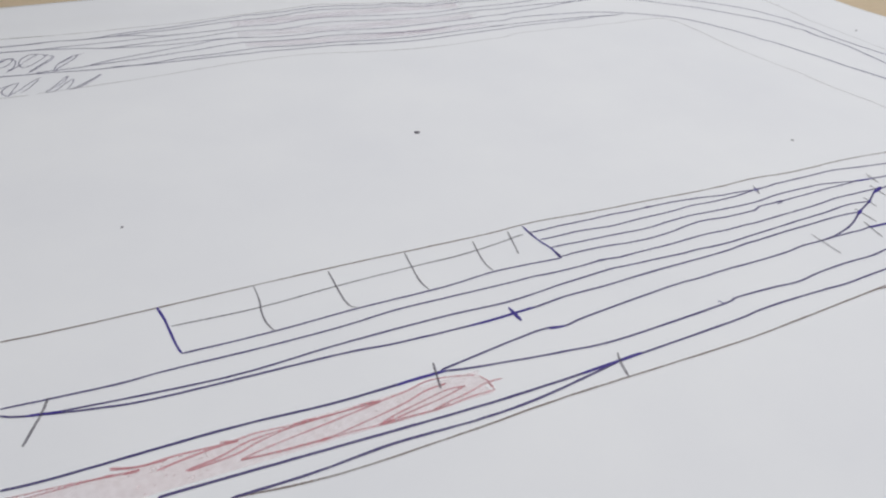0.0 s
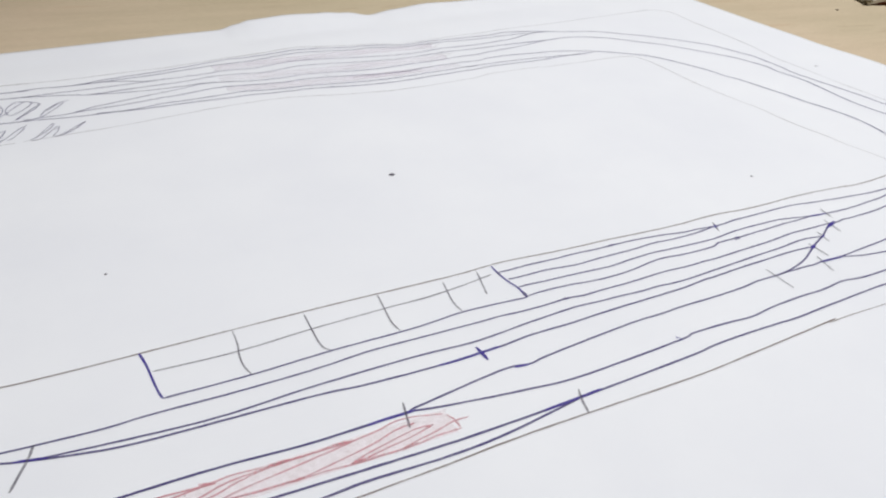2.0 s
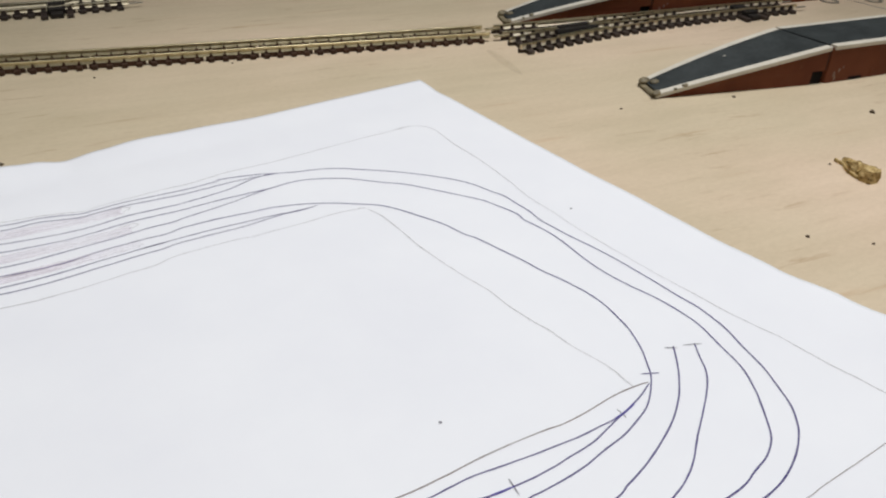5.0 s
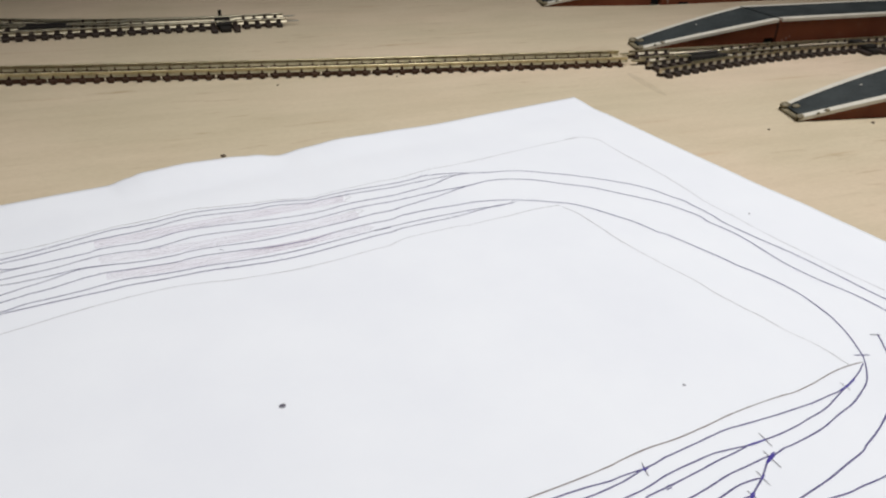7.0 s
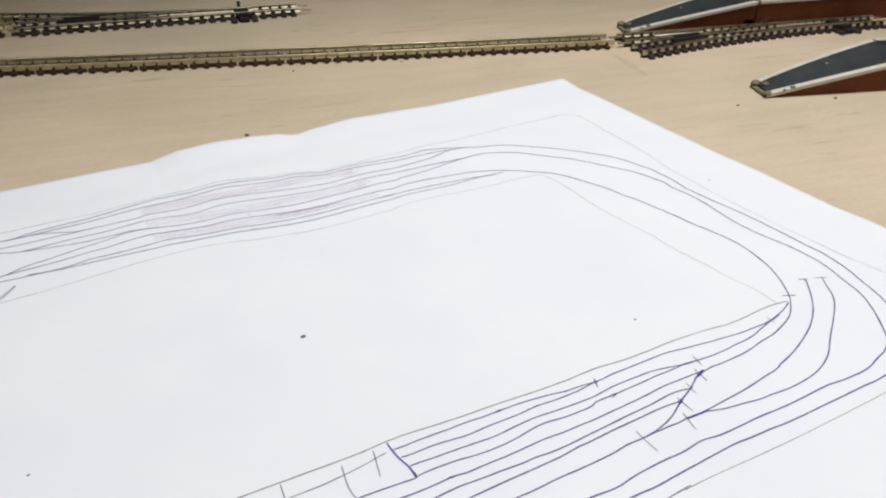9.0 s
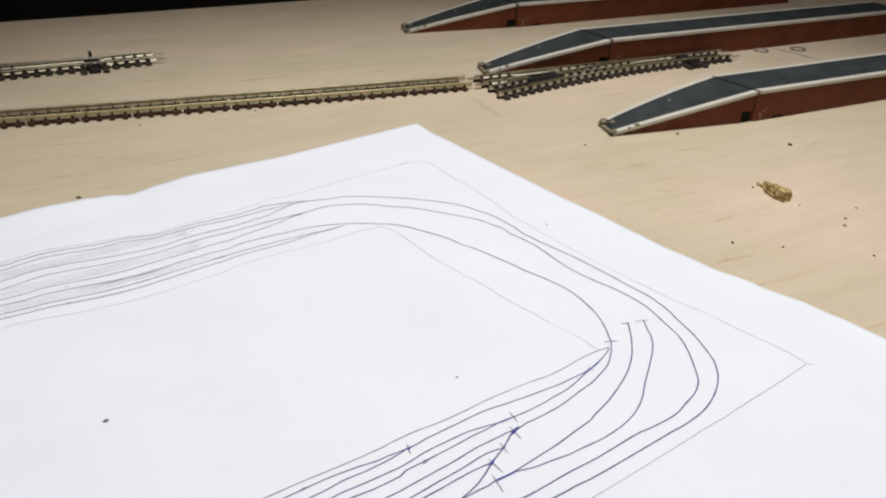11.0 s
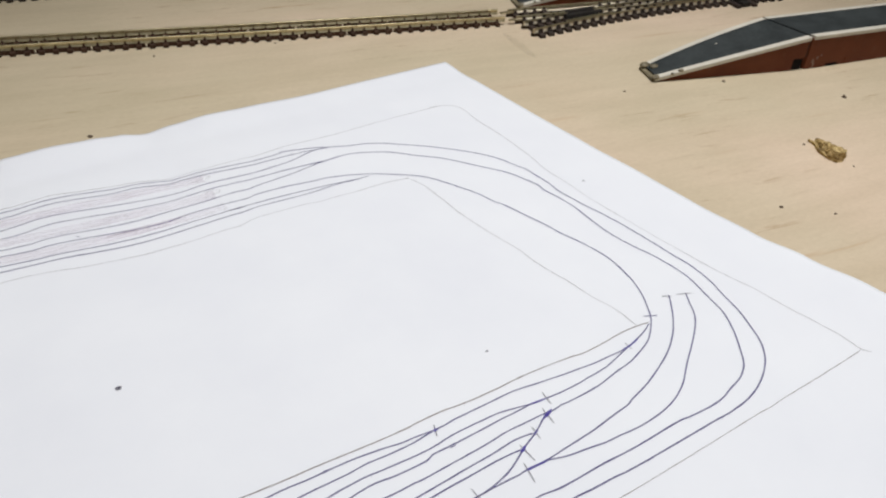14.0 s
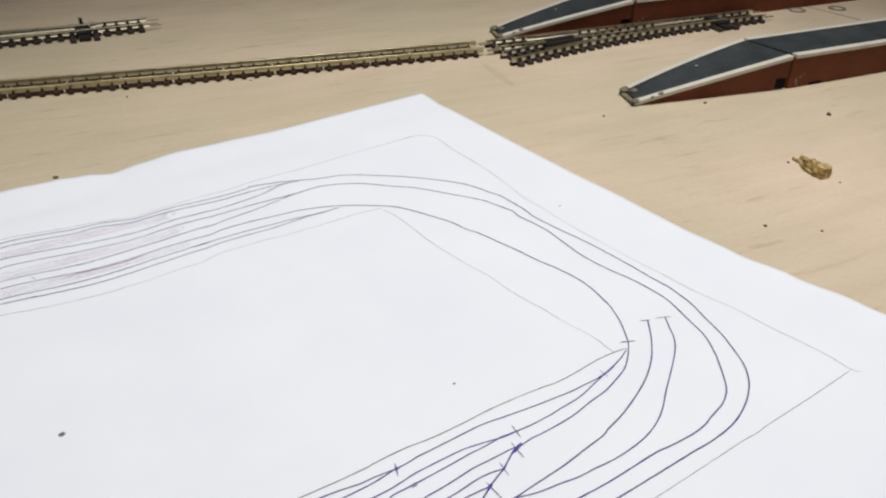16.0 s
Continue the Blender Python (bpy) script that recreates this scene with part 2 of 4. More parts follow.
CEILING = plain("ceiling paint", (0.55, 0.54, 0.52), (0.62, 0.61, 0.59), 2, 0.9)

for matt in (BRICK, SLATE, SLEEPER, BLACK, HOLE):
    matt.node_tree.nodes["Principled BSDF"].inputs["Specular IOR Level"].default_value = 0.25

# ---- the room, in the dark beyond the board ----
def slab(name, x0, x1, y0, y1, z0, z1, mat, label):
    bm = bmesh.new()
    box(bm, x0, x1, y0, y1, z0, z1)
    return tagged(link(name, bm, mat), label, name.split("_")[0], kind="structure")


slab("floor", -1900, 2100, -1700, 2300, -850, -800, DARKWOOD, "dark wooden floor lost in shadow under the board")
slab("ceiling", -1900, 2100, -1700, 2300, 1450, 1500, CEILING, "plain painted ceiling above the table")
slab("wall_north", -1900, 2100, 2300, 2400, -850, 1650, GLOOM, "wall beyond the far board edge, coloured dark for the gloom")
slab("wall_south", -1900, 2100, -1800, -1700, -850, 1650, CEILING, "plain pale wall behind the table")
slab("wall_west", -2000, -1900, -1800, 2400, -850, 1650, GLOOM, "unseen wall beside the table, coloured dark for the gloom")
slab("wall_east", 2100, 2200, -1800, 2400, -850, 1650, GLOOM, "unseen wall at the table's other end, coloured dark for the gloom")

# ---- the plywood baseboard ----
BOARD = at(-155, 536, 20.0)


def baseboard():
    ob = thing("baseboard", BOARD, "pale birch plywood baseboard with fine grain and small marks", "board")
    bm = bmesh.new()
    box(bm, -420, 900, -640, 0, -9, 0, 0.4)
    part("plywood_sheet", bm, PLYWOOD, ob)
    bm = bmesh.new()
    box(bm, -420, 900, -34, -4, -60, -9.05, 0.5)
    part("batten", bm, DARKWOOD, ob, "dark timber batten under the edge")
    bm = bmesh.new()
    box(bm, -420, 900, -636, -606, -60, -9.05, 0.5)
    part("batten", bm, DARKWOOD, ob, "dark timber batten under the edge")
    for x in (-380, 820):
        bm = bmesh.new()
        box(bm, x, x + 44, -600, -560, -800, -9.05, 0.5)
        part("leg", bm, DARKWOOD, ob)
        bm = bmesh.new()
        box(bm, x, x + 44, -80, -40, -800, -9.05, 0.5)
        part("leg", bm, DARKWOOD, ob)
    return ob


baseboard()

# ---- the sheet of paper, with its curl and ripples ----
PAPER_AT = at(83.7, 360.4, -148.558)
LONG, SHORT = 304.0, 231.0
TOP = ((0, 1.3), (38, 1.2), (63, 1.0), (87, 1.8), (102, 2.3), (114, 1.5), (123, 0.5), (132, 2.2), (140, 3.0), (153, 3.6), (165, 3.2), (170, 2.2), (175, 1.1), (190, 1.25), (255, 1.3), (310, 1.3))
SIDE = ((0, 1.3), (54, 1.5), (83, 1.9), (110, 2.8), (130, 3.1), (150, 4.2), (167, 6.2), (184, 8.2), (195, 8.9), (214, 9.4), (240, 9.6))


def eased(knots, s):
    for (a, p), (b, q) in zip(knots, knots[1:]):
        if s <= b:
            k = max(0.0, (s - a) / (b - a))
            return p + (q - p) * k * k * (3 - 2 * k)
    return knots[-1][1]


def lift(u, v):
    """How high the sheet stands off the board, u along its long edge and v along its short one."""
    curl = (eased(SIDE, v) - 0.3 - 1.0 * math.exp(-((max(v, 0) / 42) ** 1.5))) * math.exp(-((max(u, 0) / 28) ** 1.3))
    ripple = (eased(TOP, u) - 0.3) * (0.4 * math.exp(-((max(v, 0) / 42) ** 1.5)) + 0.6 * math.exp(-((max(v, 0) / 14) ** 1.7)) - 0.45 * math.exp(-(((v - 12) / 5.5) ** 2)))
    return 0.3 + ripple + curl


def sheet():
    ob = thing("paper_sheet", PAPER_AT, "white paper sheet with a hand-drawn track plan and curled corner", "paper")
    nu, nv = 200, 150
    vs = [(LONG * i / nu, SHORT * j / nv, lift(LONG * i / nu, SHORT * j / nv)) for j in range(nv + 1) for i in range(nu + 1)]
    fs = [(j * (nu + 1) + i, j * (nu + 1) + i + 1, (j + 1) * (nu + 1) + i + 1, (j + 1) * (nu + 1) + i) for j in range(nv) for i in range(nu)]
    me = bpy.data.meshes.new("sheet")
    me.from_pydata([(x * MM, y * MM, z * MM) for x, y, z in vs], [], fs)
    me.polygons.foreach_set("use_smooth", [True] * len(fs))
    me.materials.append(PAPER)
    s = new("sheet", me)
    s.parent = ob
    k = s.modifiers.new("thickness", "SOLIDIFY")
    k.thickness, k.offset = 0.1 * MM, -1
    return ob


SHEET = sheet()
KINDS = {"ink": "pen_line", "fine": "pen_line", "bold": "pen_line", "pencil": "pencil_line", "brown": "pencil_line", "faint": "pencil_line", "red": "crayon_line", "wax": "crayon_line", "shade": "crayon_shading", "blush": "crayon_shading"}
LAYER = [0.05]


def line(kind, width, *pts, ends=True):
    """A drawn line on the sheet through a few points, in millimetres along the long and short edges."""
    LAYER[0] = 0.05 + (LAYER[0] - 0.05 + 0.0007) % 0.05
    path = smoothline([(u, v, 0) for u, v in pts], 1.0)
    up, vs, fs = LAYER[0], [], []
    for i, p in enumerate(path):
        d = path[min(i + 1, len(path) - 1)] - path[max(i - 1, 0)]
        d = d.normalized() if d.length else Vector((1, 0, 0))
        w = 0.5 * width * (1 + 0.22 * noise.noise(Vector((p.x * 0.35, p.y * 0.35, width * 9))))
        if ends and i in (0, len(path) - 1):
            w *= 0.55
        wob = 0.04 * noise.noise(Vector((p.x * 0.5, p.y * 0.5, 3)))
        for k in (-1, 1):
            u, v = p.x - d.y * (k * w + wob), p.y + d.x * (k * w + wob)
            vs.append((u * MM, v * MM, (lift(u, v) + up) * MM))
        if i:
            fs.append((2 * i - 2, 2 * i, 2 * i + 1, 2 * i - 1))
    me = bpy.data.meshes.new(KINDS[kind])
    me.from_pydata(vs, [], fs)
    me.materials.append(INKS[kind])
    ob = new(KINDS[kind], me)
    ob.parent = SHEET
    return ob


def shading(kind, a, b, width, bow=0.0):
    """A soft crayon band from a to b, bowed sideways in the middle."""
    LAYER[0] += 0.0007
    n, m = 48, max(2, round(width))
    du, dv = b[0] - a[0], b[1] - a[1]
    length = math.hypot(du, dv)
    du, dv = du / length, dv / length
    vs, fs = [], []
    for i in range(n + 1):
        for j in range(m + 1):
            s, c = length * i / n + 1.5 * noise.noise(Vector((j * 1.7, a[1], i // n))), (j / m - 0.5) * width
            u, v = a[0] + du * s - dv * c, a[1] + dv * s + du * c + 4 * bow * i * (n - i) / n ** 2
            vs.append((u * MM, v * MM, (lift(u, v) + 0.035) * MM))
    for i in range(n):
        for j in range(m):
            q = i * (m + 1) + j
            fs.append((q, q + 1, q + m + 2, q + m + 1))
    me = bpy.data.meshes.new(KINDS[kind])
    me.from_pydata(vs, [], fs)
    me.materials.append(INKS[kind])
    ob = new(KINDS[kind], me)
    ob.parent = SHEET
    return ob


line("brown", 0.3, (244.8, 146.6), (234.2, 147.3), (198.5, 148.3), (172.1, 149.6), (165.2, 149.6), (159.8, 149.7), (151.8, 150.6), (145.3, 151.2), (139.0, 151.6), (132.6, 152.2), (126.0, 152.8), (119.0, 153.2), (117.7, 153.1), (111.1, 153.3), (104.2, 154.2), (96.6, 154.6), (90.3, 154.7), (82.8, 155.3), (75.8, 156.2), (72.9, 156.8), (66.8, 157.0), (59.4, 156.8), (54.5, 157.3), (51.3, 158.0))
line("bold", 0.38, (224.4, 147.5), (223.9, 150.5), (223.4, 156.9), (223.0, 158.8))
line("ink", 0.331, (223.0, 158.8), (210.3, 159.4), (198.0, 159.4), (183.9, 159.9), (174.0, 159.6), (162.6, 160.7))
line("pencil", 0.289, (223.3, 152.5), (211.1, 153.4), (198.4, 153.1), (185.0, 153.2), (179.0, 153.4), (172.4, 153.1), (164.6, 152.2))
line("pencil", 0.289, (210.3, 148.1), (210.4, 151.5), (210.9, 154.6), (210.9, 157.2), (210.3, 159.5))
line("pencil", 0.289, (198.7, 149.0), (198.9, 156.5), (198.5, 158.6), (197.8, 159.2))
line("pencil", 0.289, (185.6, 149.2), (186.2, 154.0), (186.5, 157.4), (186.1, 159.6))
line("pencil", 0.289, (173.7, 150.7), (174.6, 155.1), (174.8, 157.6), (174.6, 159.4))
line("pencil", 0.289, (166.7, 150.4), (168.4, 157.0))
line("bold", 0.42, (163.4, 150.0), (163.4, 152.3), (163.1, 155.1), (162.5, 157.9), (162.6, 160.7))
line("ink", 0.32, (163.2, 152.2), (161.1, 152.4), (157.8, 152.4), (153.3, 152.7), (150.5, 152.9), (146.7, 153.0), (143.0, 153.4), (139.0, 153.6), (134.0, 153.9), (129.2, 154.5), (125.3, 155.2), (122.1, 155.9), (119.9, 156.0), (115.0, 156.7))
line("ink", 0.32, (162.6, 154.8), (160.5, 155.0), (155.1, 155.2), (149.0, 156.1), (146.1, 156.2), (142.6, 156.2), (138.7, 156.4), (135.2, 156.5), (130.8, 156.4), (125.8, 156.9), (120.4, 157.1), (117.3, 156.9), (115.0, 156.7), (112.2, 156.8), (109.8, 156.6), (107.0, 156.7), (101.1, 156.9), (94.0, 157.2), (88.5, 158.2), (81.7, 159.4), (78.9, 159.8), (72.8, 160.7), (68.1, 161.0), (64.0, 161.3), (61.9, 161.2), (58.4, 160.5), (54.9, 159.6), (51.5, 158.3))
line("ink", 0.32, (162.7, 157.6), (160.6, 157.6), (157.0, 158.0), (150.8, 158.5), (144.9, 159.1), (141.6, 159.2), (138.3, 159.0), (133.1, 159.0), (130.2, 159.3), (125.2, 159.8), (118.4, 160.2), (112.4, 159.8), (106.3, 160.0), (100.7, 160.4), (95.6, 161.6), (92.6, 162.4), (89.1, 162.8), (85.6, 163.2), (80.4, 163.4), (77.9, 163.3), (71.3, 163.1), (65.4, 161.9), (61.9, 161.2))
line("ink", 0.32, (162.3, 160.4), (158.7, 160.4), (153.1, 160.9), (149.8, 161.5), (145.7, 161.9), (140.8, 161.9), (135.2, 161.3), (132.0, 161.3), (127.3, 162.0), (120.6, 162.3), (119.0, 161.7), (113.7, 161.9), (106.9, 162.0), (101.0, 162.0), (97.4, 162.2), (93.7, 162.2))
line("ink", 0.33, (245.2, 159.9), (232.2, 161.2), (225.2, 161.3), (213.2, 162.0), (201.8, 162.3), (192.8, 162.0), (185.1, 162.4), (173.4, 163.1), (169.7, 163.2), (166.2, 163.6), (160.7, 163.9), (156.3, 163.9), (153.4, 164.4), (149.3, 164.5), (143.2, 164.8), (138.3, 164.8), (134.3, 164.9), (130.5, 165.3), (125.7, 165.4), (123.8, 165.6), (116.6, 165.6), (109.0, 165.6), (102.8, 165.3), (97.6, 165.6), (93.5, 165.8), (90.7, 166.2), (87.9, 166.0), (86.5, 166.2), (81.2, 166.4), (76.3, 166.3), (71.2, 165.6), (65.3, 165.0), (61.0, 163.9), (57.0, 162.6), (53.8, 160.6), (51.5, 158.8), (49.4, 156.8), (47.7, 154.4), (45.0, 150.1), (42.5, 144.3), (41.3, 139.1))
line("ink", 0.35, (240.7, 163.0), (218.8, 165.7), (203.0, 165.7), (187.1, 166.2), (176.3, 167.1), (166.9, 166.7), (162.6, 166.6), (156.8, 166.5), (153.1, 166.9), (147.8, 167.3), (142.9, 167.8), (139.5, 167.9), (136.3, 168.3), (132.5, 168.5), (127.1, 168.4), (119.4, 168.3), (116.2, 168.2), (109.0, 168.2), (103.5, 167.9), (100.2, 168.2), (97.8, 168.8))
line("ink", 0.36, (245.3, 161.1), (242.8, 162.3), (234.0, 164.7), (226.0, 166.0), (203.8, 167.6), (195.8, 168.7), (182.7, 169.7), (173.0, 169.8), (167.7, 169.5), (160.2, 169.8), (153.5, 169.8), (147.6, 169.9), (141.5, 170.1), (135.1, 170.2), (130.2, 169.9), (128.2, 170.0), (121.1, 169.9), (114.4, 170.0), (109.6, 170.0), (105.2, 170.3), (102.7, 170.7))
line("bold", 0.5, (242.5, 162.4), (238.4, 163.4))
line("ink", 0.35, (192.4, 176.1), (176.0, 174.6), (171.6, 175.3), (167.2, 174.8), (150.7, 174.1), (145.3, 174.3), (139.0, 174.3), (133.0, 174.6), (126.2, 174.7), (121.5, 174.4), (117.6, 174.6), (114.2, 174.5), (111.7, 174.1), (108.7, 173.4), (105.8, 172.2), (102.7, 170.7), (100.2, 169.7), (97.8, 168.8), (95.2, 167.5), (93.8, 166.7), (92.3, 166.2))
line("bold", 0.48, (174.1, 174.9), (171.6, 175.3))
line("ink", 0.35, (117.6, 174.6), (113.9, 174.7), (110.1, 174.9), (107.5, 175.1), (105.2, 175.0), (102.5, 175.3), (99.6, 175.4), (96.0, 175.3), (92.1, 175.2), (86.7, 175.0), (81.5, 174.5), (75.5, 174.0), (73.7, 173.4), (69.8, 172.6), (66.0, 171.6), (61.5, 170.1), (56.7, 168.2), (52.7, 166.1), (49.0, 163.6), (45.0, 160.1), (41.5, 156.4), (39.2, 153.6))
line("ink", 0.33, (102.5, 175.3), (100.4, 175.5), (96.4, 176.9), (91.3, 177.9), (87.1, 178.8), (83.6, 179.1), (78.9, 179.7), (75.0, 179.8), (70.7, 179.6), (66.4, 178.8), (62.9, 177.6), (59.5, 175.9), (54.6, 172.7), (49.1, 169.4), (43.7, 165.9), (40.0, 162.7), (37.4, 158.9), (35.0, 155.6))
line("pencil", 0.36, (41.0, 152.9), (38.9, 154.4))
line("pencil", 0.36, (37.3, 154.6), (33.9, 156.6))
line("ink", 0.34, (50.8, 155.6), (47.7, 157.4))
line("ink", 0.36, (192.5, 176.3), (187.9, 177.5), (174.7, 179.9), (165.7, 181.0), (145.9, 181.0), (143.4, 180.6), (136.2, 181.0), (130.8, 181.6), (125.6, 181.2), (119.0, 181.1), (112.7, 181.4), (107.4, 181.1), (102.9, 181.9), (97.4, 182.2), (91.4, 182.4), (84.5, 183.0), (78.7, 183.2), (70.2, 183.4), (67.2, 183.9), (62.7, 184.4), (59.1, 184.6), (56.1, 184.4), (54.1, 183.9), (51.4, 183.4))
line("ink", 0.36, (54.1, 183.9), (51.4, 183.4), (48.4, 182.8), (45.3, 181.3), (43.3, 179.7), (41.2, 177.3), (38.6, 174.2), (36.3, 171.1), (33.6, 166.3), (31.7, 159.9), (29.6, 152.9), (29.2, 148.5), (29.6, 140.7), (30.9, 133.4), (31.8, 126.5), (31.8, 120.7), (30.9, 110.1), (31.0, 105.6), (31.3, 102.5), (32.1, 97.2), (31.6, 94.1), (33.0, 88.4), (34.9, 82.8), (39.6, 75.4), (44.1, 68.6), (47.9, 63.5), (53.1, 58.7), (57.4, 54.1), (61.1, 51.0), (68.0, 47.4), (73.9, 46.0), (79.9, 46.3), (84.9, 45.9), (92.2, 45.4), (96.5, 45.2))
line("ink", 0.36, (169.0, 184.7), (147.4, 184.7), (141.9, 184.4), (135.3, 184.5), (127.8, 184.9), (123.9, 185.2), (117.2, 185.1), (113.1, 185.1), (102.9, 185.1), (97.6, 185.6), (92.0, 186.0), (86.3, 186.6), (63.8, 187.7), (61.8, 187.9), (57.8, 188.1), (52.7, 187.9), (48.8, 187.2))
line("ink", 0.36, (52.7, 187.9), (48.8, 187.2), (44.3, 185.6), (40.4, 183.5), (37.7, 181.3), (35.1, 178.3), (32.7, 173.9), (30.3, 168.8), (28.4, 162.5), (26.0, 155.7), (25.0, 148.8), (25.2, 143.0), (25.2, 134.6), (25.5, 128.2), (26.0, 121.9), (26.8, 115.6), (27.7, 110.5), (28.5, 103.2), (28.7, 99.5), (28.1, 95.2), (28.3, 88.4), (28.4, 84.6), (29.8, 80.5), (31.6, 74.3), (34.8, 68.5), (40.4, 61.6), (47.2, 54.7), (54.0, 49.1), (57.7, 46.1), (63.3, 43.0), (69.6, 41.2), (75.5, 38.8), (80.9, 36.6), (88.5, 34.6), (91.0, 34.3))
line("ink", 0.36, (42.5, 144.3), (41.3, 139.1), (40.6, 134.0), (40.9, 128.8), (42.2, 122.1), (43.4, 117.9), (44.4, 111.9), (45.7, 106.3), (47.8, 97.1), (49.1, 94.4), (50.7, 87.4), (54.0, 79.9), (56.9, 73.9), (60.1, 69.6), (64.2, 66.4), (68.4, 63.2), (73.5, 60.2), (79.0, 57.8), (84.8, 56.1), (90.3, 55.4), (97.4, 54.3), (101.0, 54.0))
line("faint", 0.3, (54.7, 157.1), (54.7, 154.9), (54.5, 151.9), (54.9, 148.2), (56.2, 142.2), (56.8, 134.9), (57.5, 131.8), (58.6, 123.6), (58.7, 117.2), (60.1, 108.9), (61.1, 100.8), (61.8, 91.9), (61.7, 88.3), (61.7, 80.3), (62.0, 74.7), (63.3, 70.2))
line("faint", 0.28, (19.0, 196.3), (20.0, 194.1), (19.6, 188.0), (20.3, 177.8), (20.2, 171.9), (20.3, 166.1), (20.9, 160.6), (21.8, 146.0), (23.6, 112.0), (23.3, 98.0), (23.3, 89.2), (21.9, 78.8), (21.0, 68.4), (20.6, 59.2), (20.8, 50.4), (20.2, 36.7), (25.2, 32.0), (30.4, 31.5))
line("brown", 0.17, (20.3, 194.4), (44.4, 192.4), (49.4, 192.3), (56.4, 191.7), (85.7, 190.5), (95.4, 190.0), (112.6, 188.8), (120.0, 188.5))
line("brown", 0.272, (117.9, 188.2), (139.7, 188.6), (151.1, 188.6), (179.7, 187.3), (192.4, 187.2), (210.8, 186.6), (222.8, 184.7))
line("ink", 0.386, (169.0, 184.7), (182.3, 184.4), (194.6, 183.8), (225.8, 181.5), (230.1, 181.3))
line("ink", 0.386, (169.0, 184.7), (182.4, 186.0), (191.7, 186.0), (203.0, 185.1), (213.0, 185.2), (222.8, 184.7))
line("bold", 0.5, (175.1, 184.6), (164.9, 184.6))
line("ink", 0.386, (192.5, 176.3), (206.8, 175.9), (220.9, 174.5), (239.9, 173.7), (245.6, 173.1))
line("bold", 0.5, (198.9, 176.3), (197.4, 176.2), (191.7, 176.5))
line("bold", 0.5, (184.5, 169.6), (180.9, 169.8), (173.5, 169.8))
line("bold", 0.6, (177.1, 168.3), (176.9, 171.7))
line("pencil", 0.383, (239.8, 160.3), (240.8, 162.9), (243.1, 167.4))
line("pencil", 0.383, (192.7, 174.4), (193.9, 179.2))
line("pencil", 0.383, (168.1, 183.2), (169.0, 185.3), (169.6, 187.8))
line("bold", 0.45, (146.4, 180.1), (145.8, 181.1))

line("pencil", 0.34, (89.0, 161.0), (89.7, 164.6))
line("pencil", 0.34, (92.2, 164.5), (92.7, 169.0))
line("pencil", 0.34, (97.4, 167.2), (98.0, 170.7))
line("pencil", 0.34, (102.6, 169.5), (102.6, 174.2))
line("pencil", 0.34, (104.9, 173.4), (106.1, 178.3))
line("pencil", 0.34, (117.4, 172.4), (117.3, 178.8))
line("pencil", 0.34, (114.3, 155.5), (115.5, 158.4))
line("pencil", 0.34, (61.8, 159.8), (61.9, 162.2))
line("bold", 0.5, (94.2, 167.0), (92.0, 166.1), (90.5, 165.8))
line("ink", 0.5, (139.5, 153.6), (138.8, 153.6), (137.9, 153.6))
line("ink", 0.55, (157.5, 163.8), (156.7, 163.9), (155.8, 164.0))
line("ink", 0.55, (162.7, 154.8), (162.2, 154.8))
line("ink", 0.55, (161.1, 157.6), (160.3, 157.6))
line("ink", 0.75, (163.4, 151.9), (163.3, 153.1))
line("ink", 0.62, (162.4, 159.0), (162.5, 160.8))
line("ink", 0.62, (121.7, 174.3), (120.9, 174.5))
line("ink", 0.46, (114.9, 162.3), (113.7, 162.3))
line("ink", 0.46, (114.7, 161.8), (113.1, 161.9))
line("bold", 0.75, (98.2, 169.0), (96.9, 168.5))
line("bold", 0.75, (103.5, 171.1), (101.8, 170.3))
line("bold", 0.6, (93.9, 166.8), (91.0, 166.2))
line("bold", 0.6, (115.4, 156.7), (114.2, 157.0))
line("bold", 0.4, (114.7, 156.2), (115.2, 157.3))
line("bold", 0.5, (63.9, 161.2), (61.5, 161.2), (58.0, 160.5))
line("bold", 0.5, (105.5, 175.1), (103.0, 175.3), (100.4, 175.6))
line("bold", 0.42, (93.6, 162.1), (91.5, 162.5), (89.3, 162.8))
line("red", 0.306, (248.9, 174.0), (238.9, 175.3), (231.3, 176.6))
line("red", 0.306, (245.7, 175.1), (234.1, 175.9))
line("red", 0.468, (233.0, 176.4), (231.3, 176.5))
line("red", 0.3, (234.4, 175.1), (231.1, 176.0), (227.0, 176.1), (220.1, 177.0))
line("red", 0.3, (229.6, 177.4), (225.9, 177.0), (220.3, 176.7), (217.7, 176.6), (213.6, 177.2), (210.4, 177.4))
line("red", 0.3, (226.6, 178.8), (222.6, 178.4), (218.9, 177.5), (213.6, 177.4), (213.2, 177.2))
line("red", 0.3, (226.4, 179.0), (220.8, 178.8), (218.1, 178.1), (213.3, 177.5), (206.5, 177.7), (202.0, 178.1))
line("red", 0.3, (220.5, 179.9), (218.5, 179.5), (215.9, 179.2), (211.8, 178.9), (206.8, 178.5), (202.0, 178.1))
line("red", 0.3, (210.4, 177.4), (206.5, 177.7), (204.3, 177.5), (201.9, 178.0))
line("red", 0.3, (211.3, 180.9), (209.1, 180.9), (204.0, 180.3), (199.3, 179.6), (195.9, 178.7), (192.9, 178.6))
line("red", 0.3, (219.3, 180.0), (216.3, 180.6), (211.2, 181.0), (206.8, 181.3), (201.8, 181.9), (196.4, 182.2))
line("red", 0.3, (203.6, 181.5), (200.6, 180.8), (197.4, 180.3), (193.2, 179.7), (190.7, 180.1))
